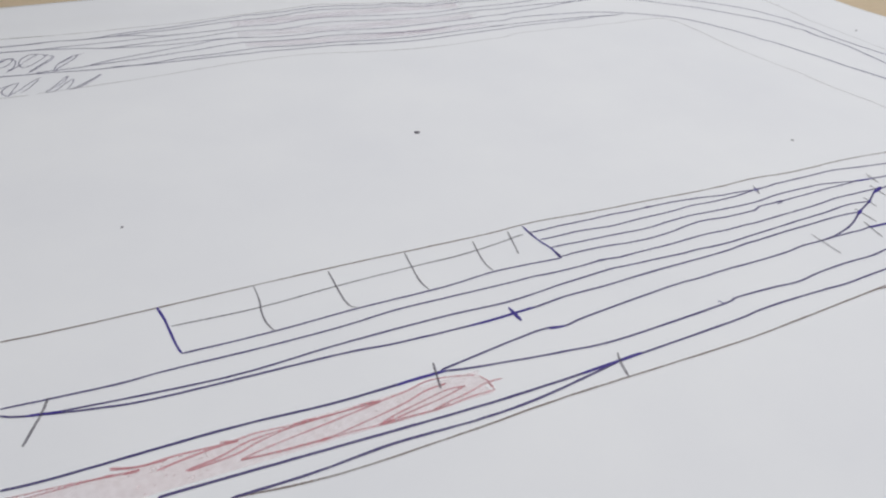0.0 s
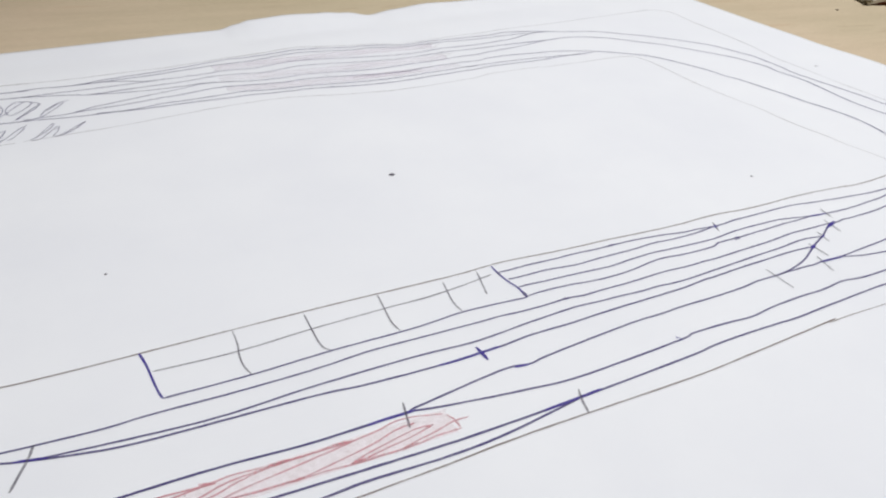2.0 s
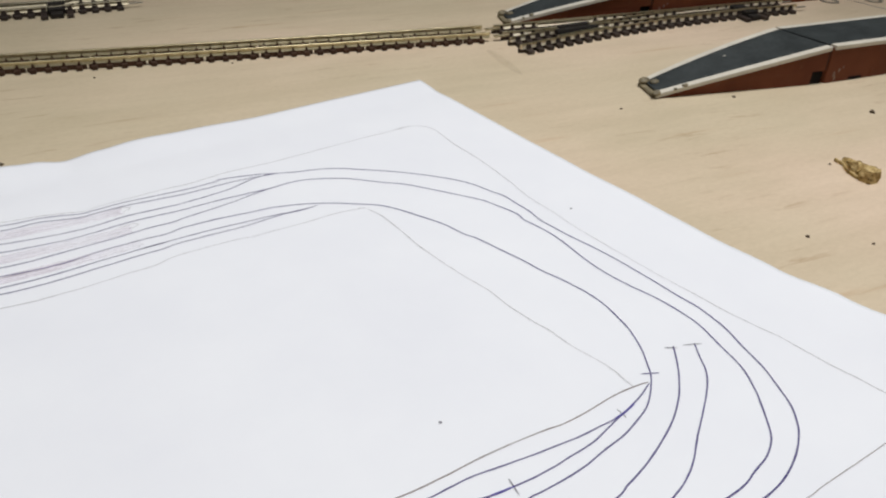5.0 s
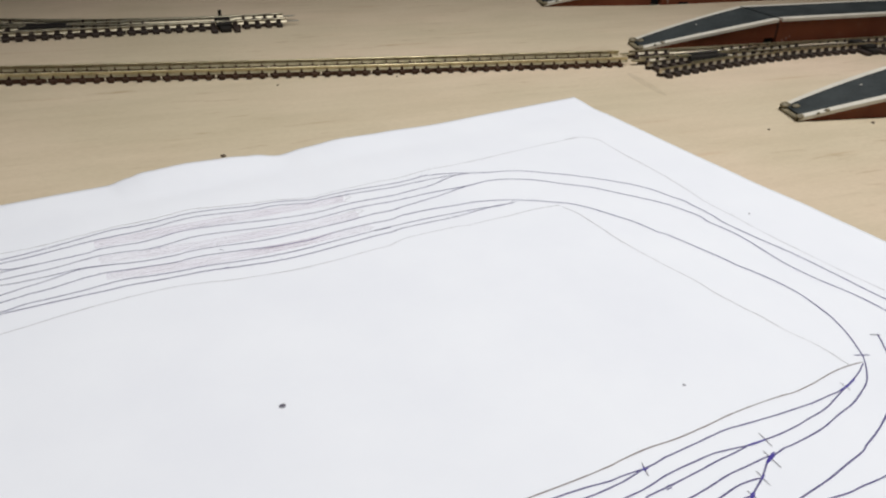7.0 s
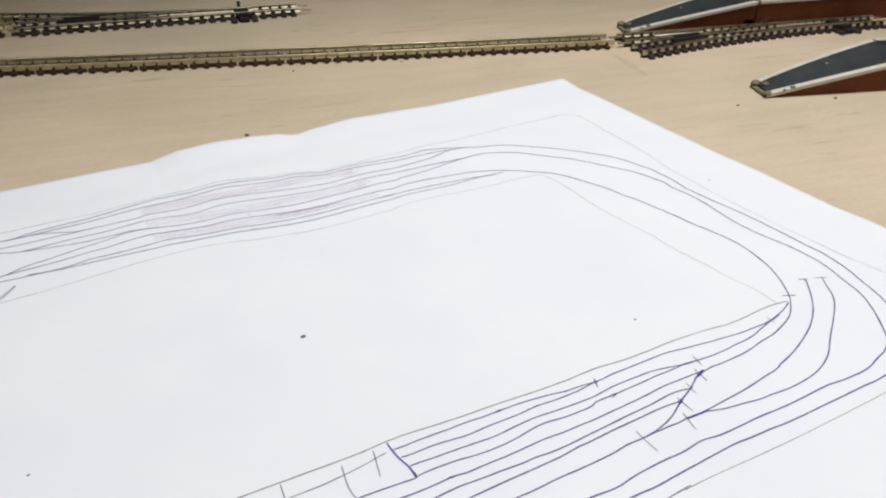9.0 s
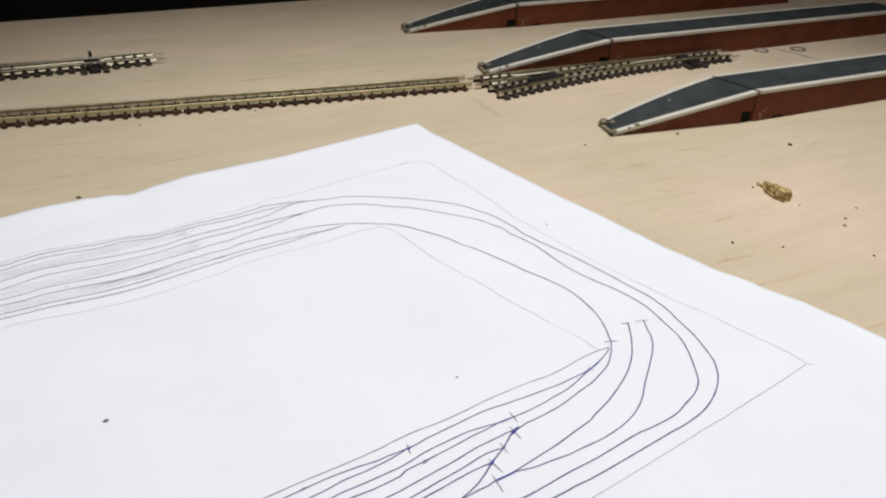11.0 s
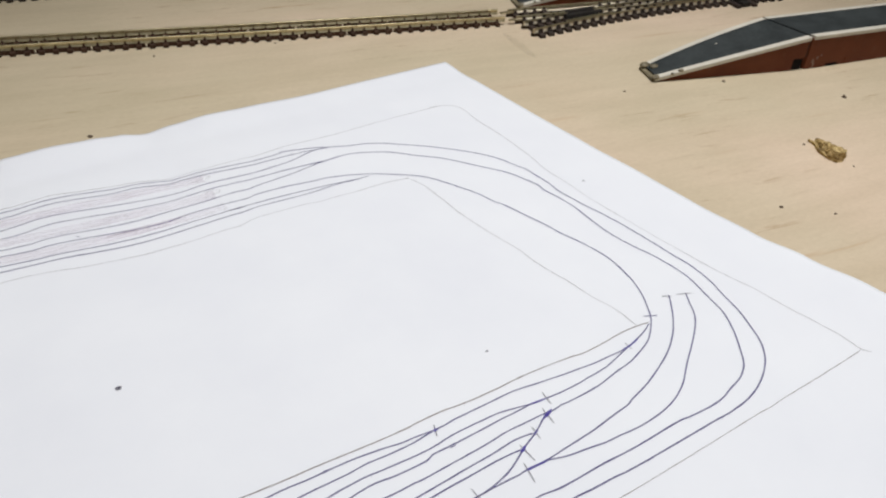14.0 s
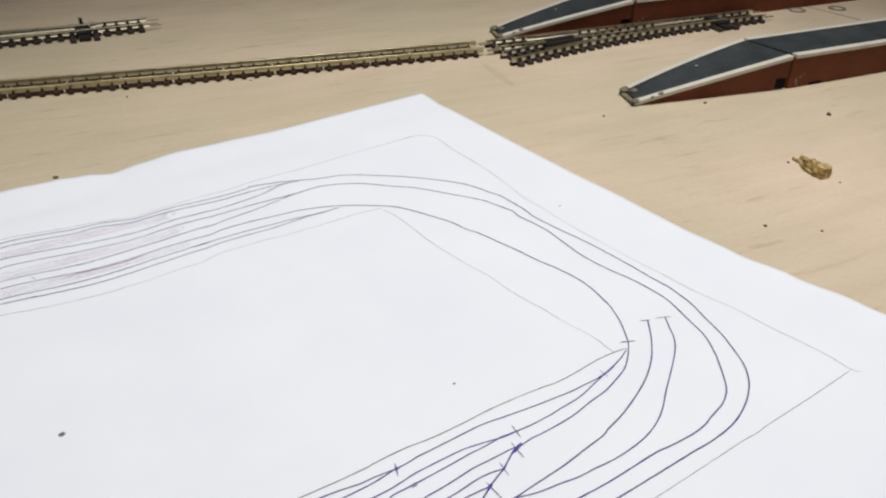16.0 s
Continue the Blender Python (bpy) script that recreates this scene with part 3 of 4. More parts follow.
line("red", 0.3, (203.4, 181.5), (201.3, 181.5), (197.8, 181.1), (194.6, 180.8), (190.8, 180.1))
line("red", 0.3, (196.6, 182.2), (193.9, 181.7), (191.4, 181.4), (187.8, 180.7), (185.5, 180.9))
line("red", 0.3, (196.6, 182.2), (193.8, 182.3), (191.0, 182.1), (187.5, 182.3))
line("red", 0.3, (201.9, 178.0), (198.0, 177.7), (195.1, 177.2), (192.2, 177.6), (188.6, 178.8))
line("red", 0.3, (188.2, 179.1), (187.6, 180.3), (187.5, 182.4))
line("red", 0.3, (220.5, 179.9), (216.9, 180.4), (211.1, 180.9))
line("red", 0.3, (203.5, 181.6), (200.0, 181.9), (196.5, 182.3))
line("red", 0.3, (234.4, 174.8), (231.7, 175.9), (228.2, 176.3))
line("red", 0.55, (204.3, 177.6), (201.9, 178.0))
line("red", 0.55, (213.2, 177.2), (210.4, 177.4))
line("red", 0.55, (222.1, 176.3), (220.1, 177.0))
line("red", 0.55, (211.3, 181.0), (209.8, 181.0))
line("red", 0.55, (203.6, 181.6), (201.8, 181.5))
line("red", 0.55, (196.6, 182.3), (194.0, 182.0))
line("red", 0.55, (187.6, 181.0), (187.5, 181.5))
line("red", 0.55, (193.7, 178.7), (192.9, 178.6))
line("red", 0.55, (220.5, 179.9), (219.3, 180.0))
line("red", 0.55, (191.9, 180.1), (190.7, 180.0))
line("faint", 0.26, (239.0, 24.4), (228.5, 25.6), (218.9, 26.2), (207.3, 26.2), (196.9, 26.6), (192.2, 26.1), (184.1, 25.4), (179.0, 24.9), (175.7, 24.9), (167.5, 25.7), (158.6, 25.3), (152.1, 26.9), (141.9, 28.9), (134.9, 30.0), (126.3, 32.2), (122.1, 31.6), (114.1, 31.8), (104.0, 32.0), (97.9, 32.5), (87.2, 31.4), (75.8, 31.9), (66.6, 31.8), (53.8, 31.5), (36.0, 31.6), (25.4, 31.9))
line("fine", 0.31, (235.4, 30.1), (228.8, 29.9), (224.5, 30.8), (218.4, 30.8), (215.1, 29.9), (207.9, 29.3), (200.4, 29.0), (192.6, 28.1), (184.4, 26.9), (179.4, 26.2), (176.2, 26.4), (168.1, 27.5), (162.8, 27.3), (159.3, 27.2), (152.6, 28.3), (142.6, 30.4), (135.4, 31.0), (126.8, 33.3), (122.8, 33.0), (115.0, 33.3), (105.5, 34.6), (99.5, 35.2), (94.1, 35.1), (90.7, 34.9))
line("fine", 0.31, (224.5, 30.8), (218.5, 31.1), (215.3, 31.1), (208.1, 30.9), (200.8, 31.0), (193.1, 30.4), (185.2, 29.7), (178.7, 29.7), (168.9, 30.1), (160.2, 29.6), (153.5, 30.7), (143.5, 32.7), (136.2, 32.9), (127.8, 35.2), (123.7, 34.7), (116.0, 35.2), (106.6, 36.6), (100.9, 37.4), (90.5, 37.4), (82.9, 37.9), (75.6, 39.1))
line("fine", 0.31, (218.5, 31.0), (214.6, 31.2), (209.8, 32.3), (203.7, 34.8), (198.7, 35.2), (194.2, 35.3), (186.6, 35.3), (184.0, 34.6), (178.7, 35.2), (175.1, 35.8), (170.8, 36.0), (165.6, 35.6), (160.6, 35.7), (154.2, 37.0), (146.1, 38.8), (137.8, 40.4), (128.9, 41.3), (118.8, 40.5), (109.3, 41.3), (103.6, 41.9), (95.6, 41.5), (89.8, 40.9), (82.1, 38.7), (77.1, 38.5))
line("fine", 0.31, (234.4, 34.5), (229.2, 34.6), (222.6, 34.8), (215.8, 35.1), (208.8, 35.2), (203.1, 35.2), (198.7, 35.2))
line("fine", 0.31, (234.4, 34.5), (229.3, 35.7), (222.9, 37.3), (218.4, 38.9), (212.2, 38.9), (209.4, 38.8), (203.8, 38.7), (199.4, 38.8), (195.0, 38.8), (187.3, 38.1), (184.6, 37.9), (179.6, 38.6), (176.7, 39.3), (172.2, 40.3), (167.2, 40.2), (162.1, 39.7), (155.6, 40.7), (147.6, 42.4), (139.3, 43.8), (130.5, 44.6), (120.6, 43.8), (111.1, 44.4), (105.5, 45.1), (94.7, 45.3))
line("fine", 0.31, (218.4, 38.9), (212.4, 40.2), (209.7, 40.7), (204.3, 41.6), (200.1, 41.9), (195.7, 42.0), (191.2, 41.8), (188.3, 42.1), (183.6, 43.2), (177.9, 44.8), (173.9, 45.6), (168.2, 46.4), (164.4, 46.3), (159.7, 46.8), (150.3, 48.8), (142.1, 49.8), (133.1, 49.7), (123.7, 49.5), (114.0, 49.3), (108.3, 49.8), (105.4, 49.3), (94.3, 48.4), (86.4, 47.1), (80.8, 46.3))
line("fine", 0.31, (234.4, 49.5), (224.3, 49.7), (222.9, 49.3), (220.2, 48.2), (217.5, 47.3), (210.6, 46.1), (203.5, 44.8), (200.6, 44.4), (196.1, 43.6), (190.9, 42.3), (186.5, 42.6), (181.9, 43.7))
line("fine", 0.31, (222.9, 49.3), (217.8, 49.1), (211.1, 48.9), (204.2, 48.2), (201.3, 47.8), (197.0, 47.7), (189.5, 46.6), (184.5, 46.5), (182.1, 47.1), (174.8, 48.4), (169.3, 49.6), (165.6, 49.6), (160.9, 50.1), (151.7, 52.0), (143.9, 53.7), (135.5, 54.5), (125.8, 53.5), (117.5, 53.8), (111.1, 54.4), (107.6, 53.7), (99.4, 54.1))
line("fine", 0.31, (218.1, 51.8), (213.9, 52.5), (209.1, 52.7), (204.9, 52.1), (202.1, 51.7), (196.5, 51.9), (190.8, 51.9), (186.4, 51.7), (183.3, 51.5), (180.4, 51.7), (176.1, 52.7), (168.8, 54.1), (162.7, 54.8), (153.6, 56.7), (145.8, 57.8), (137.3, 58.2), (128.1, 57.8), (118.8, 57.7), (113.3, 58.1), (118.5, 57.7), (109.8, 58.0), (101.7, 58.5), (93.4, 59.3), (84.8, 60.2), (79.5, 61.3), (73.5, 61.4))
line("fine", 0.31, (234.4, 50.0), (222.9, 52.1), (214.0, 52.6), (210.5, 53.1), (205.2, 53.4), (202.4, 53.5), (195.1, 53.8), (186.1, 54.4), (181.2, 54.5), (176.9, 55.1), (169.6, 56.2), (163.5, 57.0), (154.6, 59.0), (146.9, 60.4), (138.6, 60.9), (129.6, 60.6), (120.3, 60.3), (114.7, 60.5), (110.8, 60.1), (102.8, 60.6), (94.4, 61.2), (86.0, 60.9), (81.0, 60.9), (76.1, 61.5))
line("faint", 0.26, (235.1, 62.0), (223.9, 61.8), (212.0, 61.4), (193.8, 59.8), (183.2, 59.5), (173.9, 59.9), (165.4, 61.8), (158.6, 63.8), (145.4, 66.2), (138.1, 66.6), (133.0, 66.8), (123.8, 66.3), (118.4, 66.5), (113.3, 65.2), (105.4, 65.5), (96.5, 66.2), (94.5, 66.9), (88.1, 67.1), (80.1, 67.6), (71.5, 67.7), (65.1, 68.8), (63.2, 69.1))
line("faint", 0.2, (119.0, 35.4), (116.2, 36.0), (115.6, 37.4), (117.4, 37.9))
line("faint", 0.2, (120.5, 44.9), (116.8, 45.2), (116.1, 46.6), (118.6, 47.2))
line("faint", 0.2, (116.0, 52.8), (115.4, 54.6))
line("fine", 0.34, (157.7, 48.7), (157.0, 49.9))
line("ink", 0.5, (159.8, 57.7), (158.2, 58.1))
line("fine", 0.34, (255.4, 29.1), (241.8, 29.9), (232.0, 30.3))
line("fine", 0.34, (255.5, 33.7), (241.9, 33.7), (234.1, 34.6))
line("fine", 0.34, (255.7, 48.0), (232.8, 50.4))
line("faint", 0.3, (255.3, 24.0), (241.5, 24.4), (231.4, 25.3))
line("faint", 0.3, (256.0, 60.9), (236.6, 62.3))
line("faint", 0.3, (254.9, 6.2), (246.1, 6.6))
line("faint", 0.3, (256.1, 71.0), (250.5, 71.8), (246.1, 71.5))
line("pencil", 0.34, (246.5, 6.8), (247.2, 12.5), (246.7, 22.1))
line("ink", 0.34, (249.5, 61.4), (249.9, 64.9), (249.5, 69.4))
line("ink", 0.34, (248.6, 61.3), (249.1, 65.3), (248.6, 69.6))
line("ink", 0.34, (247.7, 61.7), (247.7, 65.9), (247.0, 70.4), (246.0, 69.6))
line("fine", 0.19, (255.6, 39.0), (254.9, 37.0), (255.5, 34.6))
line("fine", 0.19, (254.2, 45.1), (252.4, 40.2), (250.4, 38.7), (248.6, 38.3), (248.2, 39.4), (249.5, 42.9), (251.3, 45.0), (253.2, 45.6), (253.7, 44.8), (250.8, 43.2), (248.9, 39.4), (246.7, 37.6), (245.1, 37.4), (244.7, 38.8), (246.0, 41.8), (247.8, 44.0), (248.8, 44.1), (248.0, 42.2), (243.6, 39.0), (244.3, 42.3), (245.8, 44.9), (247.1, 46.0), (239.7, 38.5), (238.8, 38.3), (239.2, 40.6), (240.8, 43.6), (242.2, 43.8), (242.3, 41.7), (241.4, 39.3), (240.0, 38.4), (238.4, 40.4), (238.9, 44.1), (240.4, 46.7))
line("fine", 0.19, (240.7, 46.9), (238.2, 44.4), (235.0, 39.7), (233.5, 37.8), (235.2, 37.4), (237.1, 39.7), (237.8, 42.5), (237.2, 45.2), (235.5, 44.7), (233.2, 42.0), (231.8, 39.5), (232.8, 37.8), (234.4, 37.7))
line("fine", 0.19, (232.5, 38.2), (230.0, 40.3), (230.8, 42.5), (233.2, 45.7), (235.9, 48.7), (230.3, 40.8))
line("fine", 0.19, (230.6, 49.3), (229.6, 46.1), (227.5, 43.3), (225.4, 41.4), (224.8, 41.7), (226.3, 44.5), (230.4, 49.4))
line("fine", 0.19, (228.8, 45.6), (225.4, 41.4), (223.2, 41.1))
line("fine", 0.19, (253.3, 59.4), (254.0, 58.0), (253.8, 55.0), (252.9, 52.3), (251.6, 51.8), (249.7, 52.7), (248.3, 54.4), (248.9, 56.7), (250.5, 60.2), (248.8, 59.9), (244.8, 55.7), (245.4, 53.5), (247.3, 53.5), (248.3, 54.4))
line("fine", 0.19, (248.8, 59.9), (246.1, 58.6), (244.6, 58.2), (246.6, 59.1), (247.3, 60.9), (246.5, 62.2), (244.7, 61.5))
line("fine", 0.19, (245.0, 56.9), (242.4, 56.5), (239.8, 54.9), (238.4, 54.4), (238.8, 55.9), (240.8, 61.2), (241.7, 60.0), (242.0, 58.8), (241.3, 56.7), (240.0, 55.1))
line("fine", 0.19, (240.8, 61.2), (238.6, 59.0), (235.9, 55.0), (233.7, 52.9))
line("fine", 0.19, (238.3, 60.0), (237.0, 59.2), (234.2, 54.1))
line("fine", 0.19, (233.4, 61.6), (232.2, 60.5), (228.1, 54.0), (228.8, 56.5), (230.8, 59.3), (233.3, 61.7), (231.5, 62.0), (229.1, 58.6), (227.1, 56.2), (227.7, 59.3), (228.8, 61.5), (226.8, 61.1), (221.1, 55.6), (222.0, 57.0), (224.7, 60.1), (227.6, 62.1))
shading("shade", (184.8, 31.6), (117.6, 37.0), 4.0, 0.5)
shading("shade", (185.0, 40.0), (118.2, 47.2), 3.8, 1.8)
shading("shade", (184.9, 48.0), (118.0, 54.8), 3.6, 2.6)


def scribble(a, b, width, strokes, seed, bow):
    """Loose overlapping crayon strokes along a bowed band from a to b."""
    rng = random.Random(seed)
    for i in range(strokes):
        s0 = rng.uniform(0.0, 0.55)
        s1 = min(1.0, s0 + rng.uniform(0.3, 0.5))
        c0 = ((i + rng.random()) / strokes - 0.5) * width
        c1 = max(-0.5 * width, min(0.5 * width, c0 + rng.uniform(-0.8, 0.8)))
        pts = []
        for k in (0, 0.35, 0.7, 1):
            s = s0 + (s1 - s0) * k
            pts.append((a[0] + (b[0] - a[0]) * s, a[1] + (b[1] - a[1]) * s + c0 + (c1 - c0) * k + 4 * bow * s * (1 - s)))
        line("wax", rng.uniform(0.30, 0.50), *pts)


scribble((184.8, 31.6), (117.0, 37.0), 3.4, 8, 3, 0.5)
scribble((185.0, 40.2), (117.0, 47.2), 3.2, 8, 4, 1.8)
scribble((184.9, 48.2), (117.0, 54.8), 3.0, 8, 5, 2.6)
shading("blush", (252.0, 177.2), (188.0, 180.4), 4.6)


def blot(u, v, r, kind):
    bm = bmesh.new()
    bmesh.ops.create_circle(bm, cap_ends=True, radius=r, segments=10)
    for p in bm.verts:
        p.co *= 1 + 0.35 * noise.noise(p.co * 3 + Vector((u, v, 0)))
        p.co += Vector((u, v, lift(u, v) + 0.07))
    return part("speck" if r > 0.4 else "mark", bm, INKS[kind], SHEET)


blot(165.1, 110.3, 0.7, "pencil")
blot(165.0, 110.1, 0.45, "pencil")
for u, v, r in ((225.9, 123.8, 0.3), (91.2, 144.0, 0.35), (18.3, 100.4, 0.4)):
    blot(u, v, r, "pencil")


# ---- model railway track ----
RAIL_SECTION = ((-0.85, 0), (0.85, 0), (0.85, 0.2), (0.3, 1.0), (0.3, 1.55), (0.5, 1.65), (0.52, 2.20), (0.41, 2.32), (0.0, 2.36), (-0.41, 2.32), (-0.52, 2.20), (-0.5, 1.65), (-0.3, 1.55), (-0.3, 1.0), (-0.85, 0.2))
DECK, GAUGE, PITCH, HALF = 1.65, 4.85, 5.22, 7.9


def sleeper_mesh(y0, y1, rails, web=True, lips=True, half=1.05, grip=0.34, plastic=SLEEPER):
    """A moulded sleeper with its rail chairs."""
    bm = bmesh.new()
    box(bm, -half, half, y0, y1, 0, DECK, 0.2)
    mid = sum(rails) / len(rails)
    for y in rails:
        out = -1 if y < mid else 1
        for s in (-1, 1):
            box(bm, -grip - 0.28, grip + 0.28, y + s * 0.95 - 0.32, y + s * 0.95 + 0.32, DECK - 0.05, DECK + (0.75 if s == out else 0.35), 0.12)
            w, h = (grip, 1.3) if s == out else (0.6 * grip, 1.1)
            box(bm, -w, w, y + s * 0.62 - 0.26, y + s * (0.62 + 0.3 * (grip > 0.5)) + 0.26, DECK + 0.2, DECK + h + 0.42 * (grip > 0.5))
        for x0, x1 in ((1.1, PITCH - 1.1),) if web else ((1.1, 2.05), (PITCH - 2.3, PITCH - 1.1)):
            box(bm, x0, x1, y - 0.62, y + 0.62, 0.05, DECK - 0.08)
            if lips:
                x0, x1 = (0.3, x1) if x0 == 1.1 else (x0, x1)
                x1 = PITCH - 0.3 if x1 > PITCH - 1.2 else x1
                lo, hi = sorted((y + out * 0.6, y + out * 1.1))
                box(bm, x0, x1, lo, hi, 0.1, DECK + 0.22)
    bmesh.ops.recalc_face_normals(bm, faces=bm.faces)
    bm.transform(Matrix.Scale(MM, 4))
    me = bpy.data.meshes.new("sleeper")
    bm.to_mesh(me)
    bm.free()
    me.materials.append(plastic)
    return me


def rail(parent, pts, label="", metal=None):
    bm = bmesh.new()
    tall = 0.86 if metal else 1.0
    sweep(bm, [(x, y, DECK) for x, y in pts], [(a, b * tall) for a, b in RAIL_SECTION])
    # glint painted in: paler metal below the head, darker metal on it
    if metal is LIT_RAIL:
        for f in bm.faces:
            f.material_index = int(f.calc_center_median().z > DECK + 1.65)
        return part("rail", bm, [metal, RAIL], parent, label)
    return part("rail", bm, metal or RAIL, parent, label)


PLAIN, GAPPED = sleeper_mesh(-HALF, HALF, (-GAUGE, GAUGE)), sleeper_mesh(-HALF, HALF, (-GAUGE, GAUGE), False)


def plain_track(m, length, bend, label, first=0.0):
    """Flexible track from its end along +x, turning by bend degrees over its length."""
    ob = thing("track", m, label, "track", "loose model track")
    def centre(s):
        a = radians(bend) * s / length
        r = length / radians(bend) if bend else 0
        return (r * math.sin(a), r * (1 - math.cos(a)), a) if bend else (s, 0.0, 0.0)
    steps = [length * i / 40 for i in range(41)]
    for side in (-GAUGE, GAUGE):
        pts = []
        for s in steps:
            x, y, a = centre(s - (first if s == 0 else 0))
            pts.append((x - math.sin(a) * side, y + math.cos(a) * side))
        rail(ob, pts)
    n = int(length / PITCH)
    for i in range(n):
        x, y, a = centre(PITCH * (i + 0.4))
        shared("sleeper", GAPPED if i % 4 == 1 else PLAIN, ob, at(x, y, math.degrees(a)))
    return ob


def turnout(m, side, length, label, metal=None):
    """A set of points: toe at the origin, running along +x; the branch leaves to side (1 or -1)."""
    ob = thing("track_points", m, label, "track", "loose model track")
    k = 16.6 / (length - 22) ** 2
    g, cross = GAUGE * side, 20 + math.sqrt(2 * GAUGE / k)

    def branch(x):
        return side * k * max(0.0, x - 20) ** 2

    def run(f, x0, x1):
        n = max(2, round((x1 - x0) / 5))
        return [(x0 + (x1 - x0) * i / n, f(x0 + (x1 - x0) * i / n)) for i in range(n + 1)]

    rail(ob, run(lambda x: -g, -2, length + 1), metal=metal)
    rail(ob, run(lambda x: branch(x) + g * 1.02, -2, length + 1), metal=metal)
    rail(ob, run(lambda x: g - side * 1.3 * max(0, 1 - (x - 22) / 40), 22, cross - 8), "switch blade and closure rail", metal)
    rail(ob, run(lambda x: branch(x) - g + side * 0.75 * max(0, 1 - (x - 22) / 30), 22, cross - 8), "switch blade and closure rail", metal)
    rail(ob, run(lambda x: g, cross + 9, length + 1), metal=metal)
    rail(ob, run(lambda x: branch(x) - g * 1.02, cross + 9, length + 1), metal=metal)
    rail(ob, run(lambda x: -g + side * 1.7, cross - 14, cross + 14), "short check rail", metal)
    rail(ob, run(lambda x: branch(x) + g - side * 1.7, cross - 14, cross + 14), "short check rail", metal)
    i, x = 0, 2.0
    while x < length - 1:
        lo, hi = sorted((-HALF * side, branch(x) + HALF * side))
        hi += 1.0
        if i in (4, 6):
            lo, hi = lo - 5.5, hi + 4.6
        rails = [-g, branch(x) + g] + ([g, branch(x) - g] if x > 60 and abs(x - cross) > 9 else [])
        if i != 5:
            shared("sleeper", sleeper_mesh(lo, hi, rails, i % 5 != 3 and i != 4, metal is DIM_RAIL, 1.4, 0.95, SHADED_SLEEPER), ob, at(x, 0))
        x += PITCH
        i += 1
    bm = bmesh.new()
    mid = [(cross + d, branch(cross + d) / 2, 0) for d in (-10, -3, 4, 11)]
    sweep(bm, mid, ((-4.2, DECK - 0.02), (4.2, DECK - 0.02), (3.6, DECK + 1.75), (0.7, DECK + 1.75), (0.5, DECK + 1.1), (-0.5, DECK + 1.1), (-0.7, DECK + 1.75), (-3.6, DECK + 1.75)))
    part("frog", bm, BLACK, ob, "black plastic crossing block")
    bar = 2 + 5 * PITCH
    bm = bmesh.new()
    box(bm, bar - 1.3, bar + 1.3, -12.5, 11.0, 0.5, DECK + 0.3, 0.2)
    tie = part("tie_bar", bm, BLACK, ob)
    bm = bmesh.new()
    box(bm, bar - 0.8, bar + 0.8, -11.6, -10.0, DECK + 0.2, DECK + 3.4, 0.2)
    part("pin", bm, BLACK, tie)
    bm = bmesh.new()
    box(bm, bar - 2.6, bar + 2.6, 8.4, 12.6, 0.05, DECK + 0.7, 0.4)
    part("end_block", bm, BLACK, tie)
    bm = bmesh.new()
    box(bm, bar - 3.6, bar + 3.6, -3.4, 8.6, DECK - 0.4, DECK + 1.9, 0.4)
    part("spring_cover", bm, BLACK, ob)
    for y in (-g, g):
        bm = bmesh.new()
        box(bm, -8, 1.5, y - 0.45, y + 0.45, DECK + 0.1, DECK + 0.6, 0.1)
        part("rail_joiner", bm, STEEL, ob, "dull metal joiner past the rail end")
        bm = bmesh.new()
        box(bm, length - 3, length + 5, y - 0.95, y + 0.95, DECK + 0.05, DECK + 0.75, 0.1)
        part("rail_joiner", bm, RAIL, ob)
    return ob


plain_track(at(111.8, 413.8, 193.6), 345, -2.6, "straight length of model track with tarnished rails and brown sleepers", 2.0)
turnout(at(268.8, 463.6, 197.8), 1, 156.0, "model railway points with black crossing, laid beside the platform", LIT_RAIL)
turnout(at(-49.2, 456.6, 200.9), -1, 134.0, "model railway points lying loose near the far board edge", DIM_RAIL)
plain_track(at(-179.5, 406.9, 198.5), 92, 0, "short model track joined on behind the loose points", 1.0)
plain_track(at(-184.0, 423.4, 186.0), 92, 0, "short model track joined on behind the loose points", 1.0)
plain_track(at(294, 330, 19.0), 110, 0, "short piece of model track with bare rail ends on the plywood", 4.0)

# ---- platforms ----
HIGH, WIDE, SLOPE = 14.7, 25.2, 68.6


def side_at(x):
    return 6.4 + (WIDE / 2 - 6.4) * min(1.0, max(0, x) / SLOPE) ** 0.8


def top_at(x):
    return 1.6 + (HIGH - 1.6) * min(1.0, max(0, x) / SLOPE) ** 0.92


def skew(bm, a, b):
    """Slants the two ends of a moulding: a at its tip, b at the joint."""
    for v in bm.verts:
        v.co.y += 1.5 * math.sin(math.pi * min(1.0, max(0.0, v.co.x / SLOPE))) * max(0.0, v.co.y) / (WIDE / 2)
        v.co.x += v.co.y * (a + (b - a) * min(1.0, max(0.0, v.co.x / SLOPE)))


def profile_solid(bm, outline, half):
    """A side outline (x, z) carried across the width half(x) each way."""
    near = [bm.verts.new((x, -half(x), z)) for x, z in outline]
    far = [bm.verts.new((x, half(x), z)) for x, z in outline]
    bm.faces.new(near)
    bm.faces.new(far[::-1])
    for i in range(len(outline)):
        j = (i + 1) % len(outline)
        bm.faces.new((near[j], near[i], far[i], far[j]))


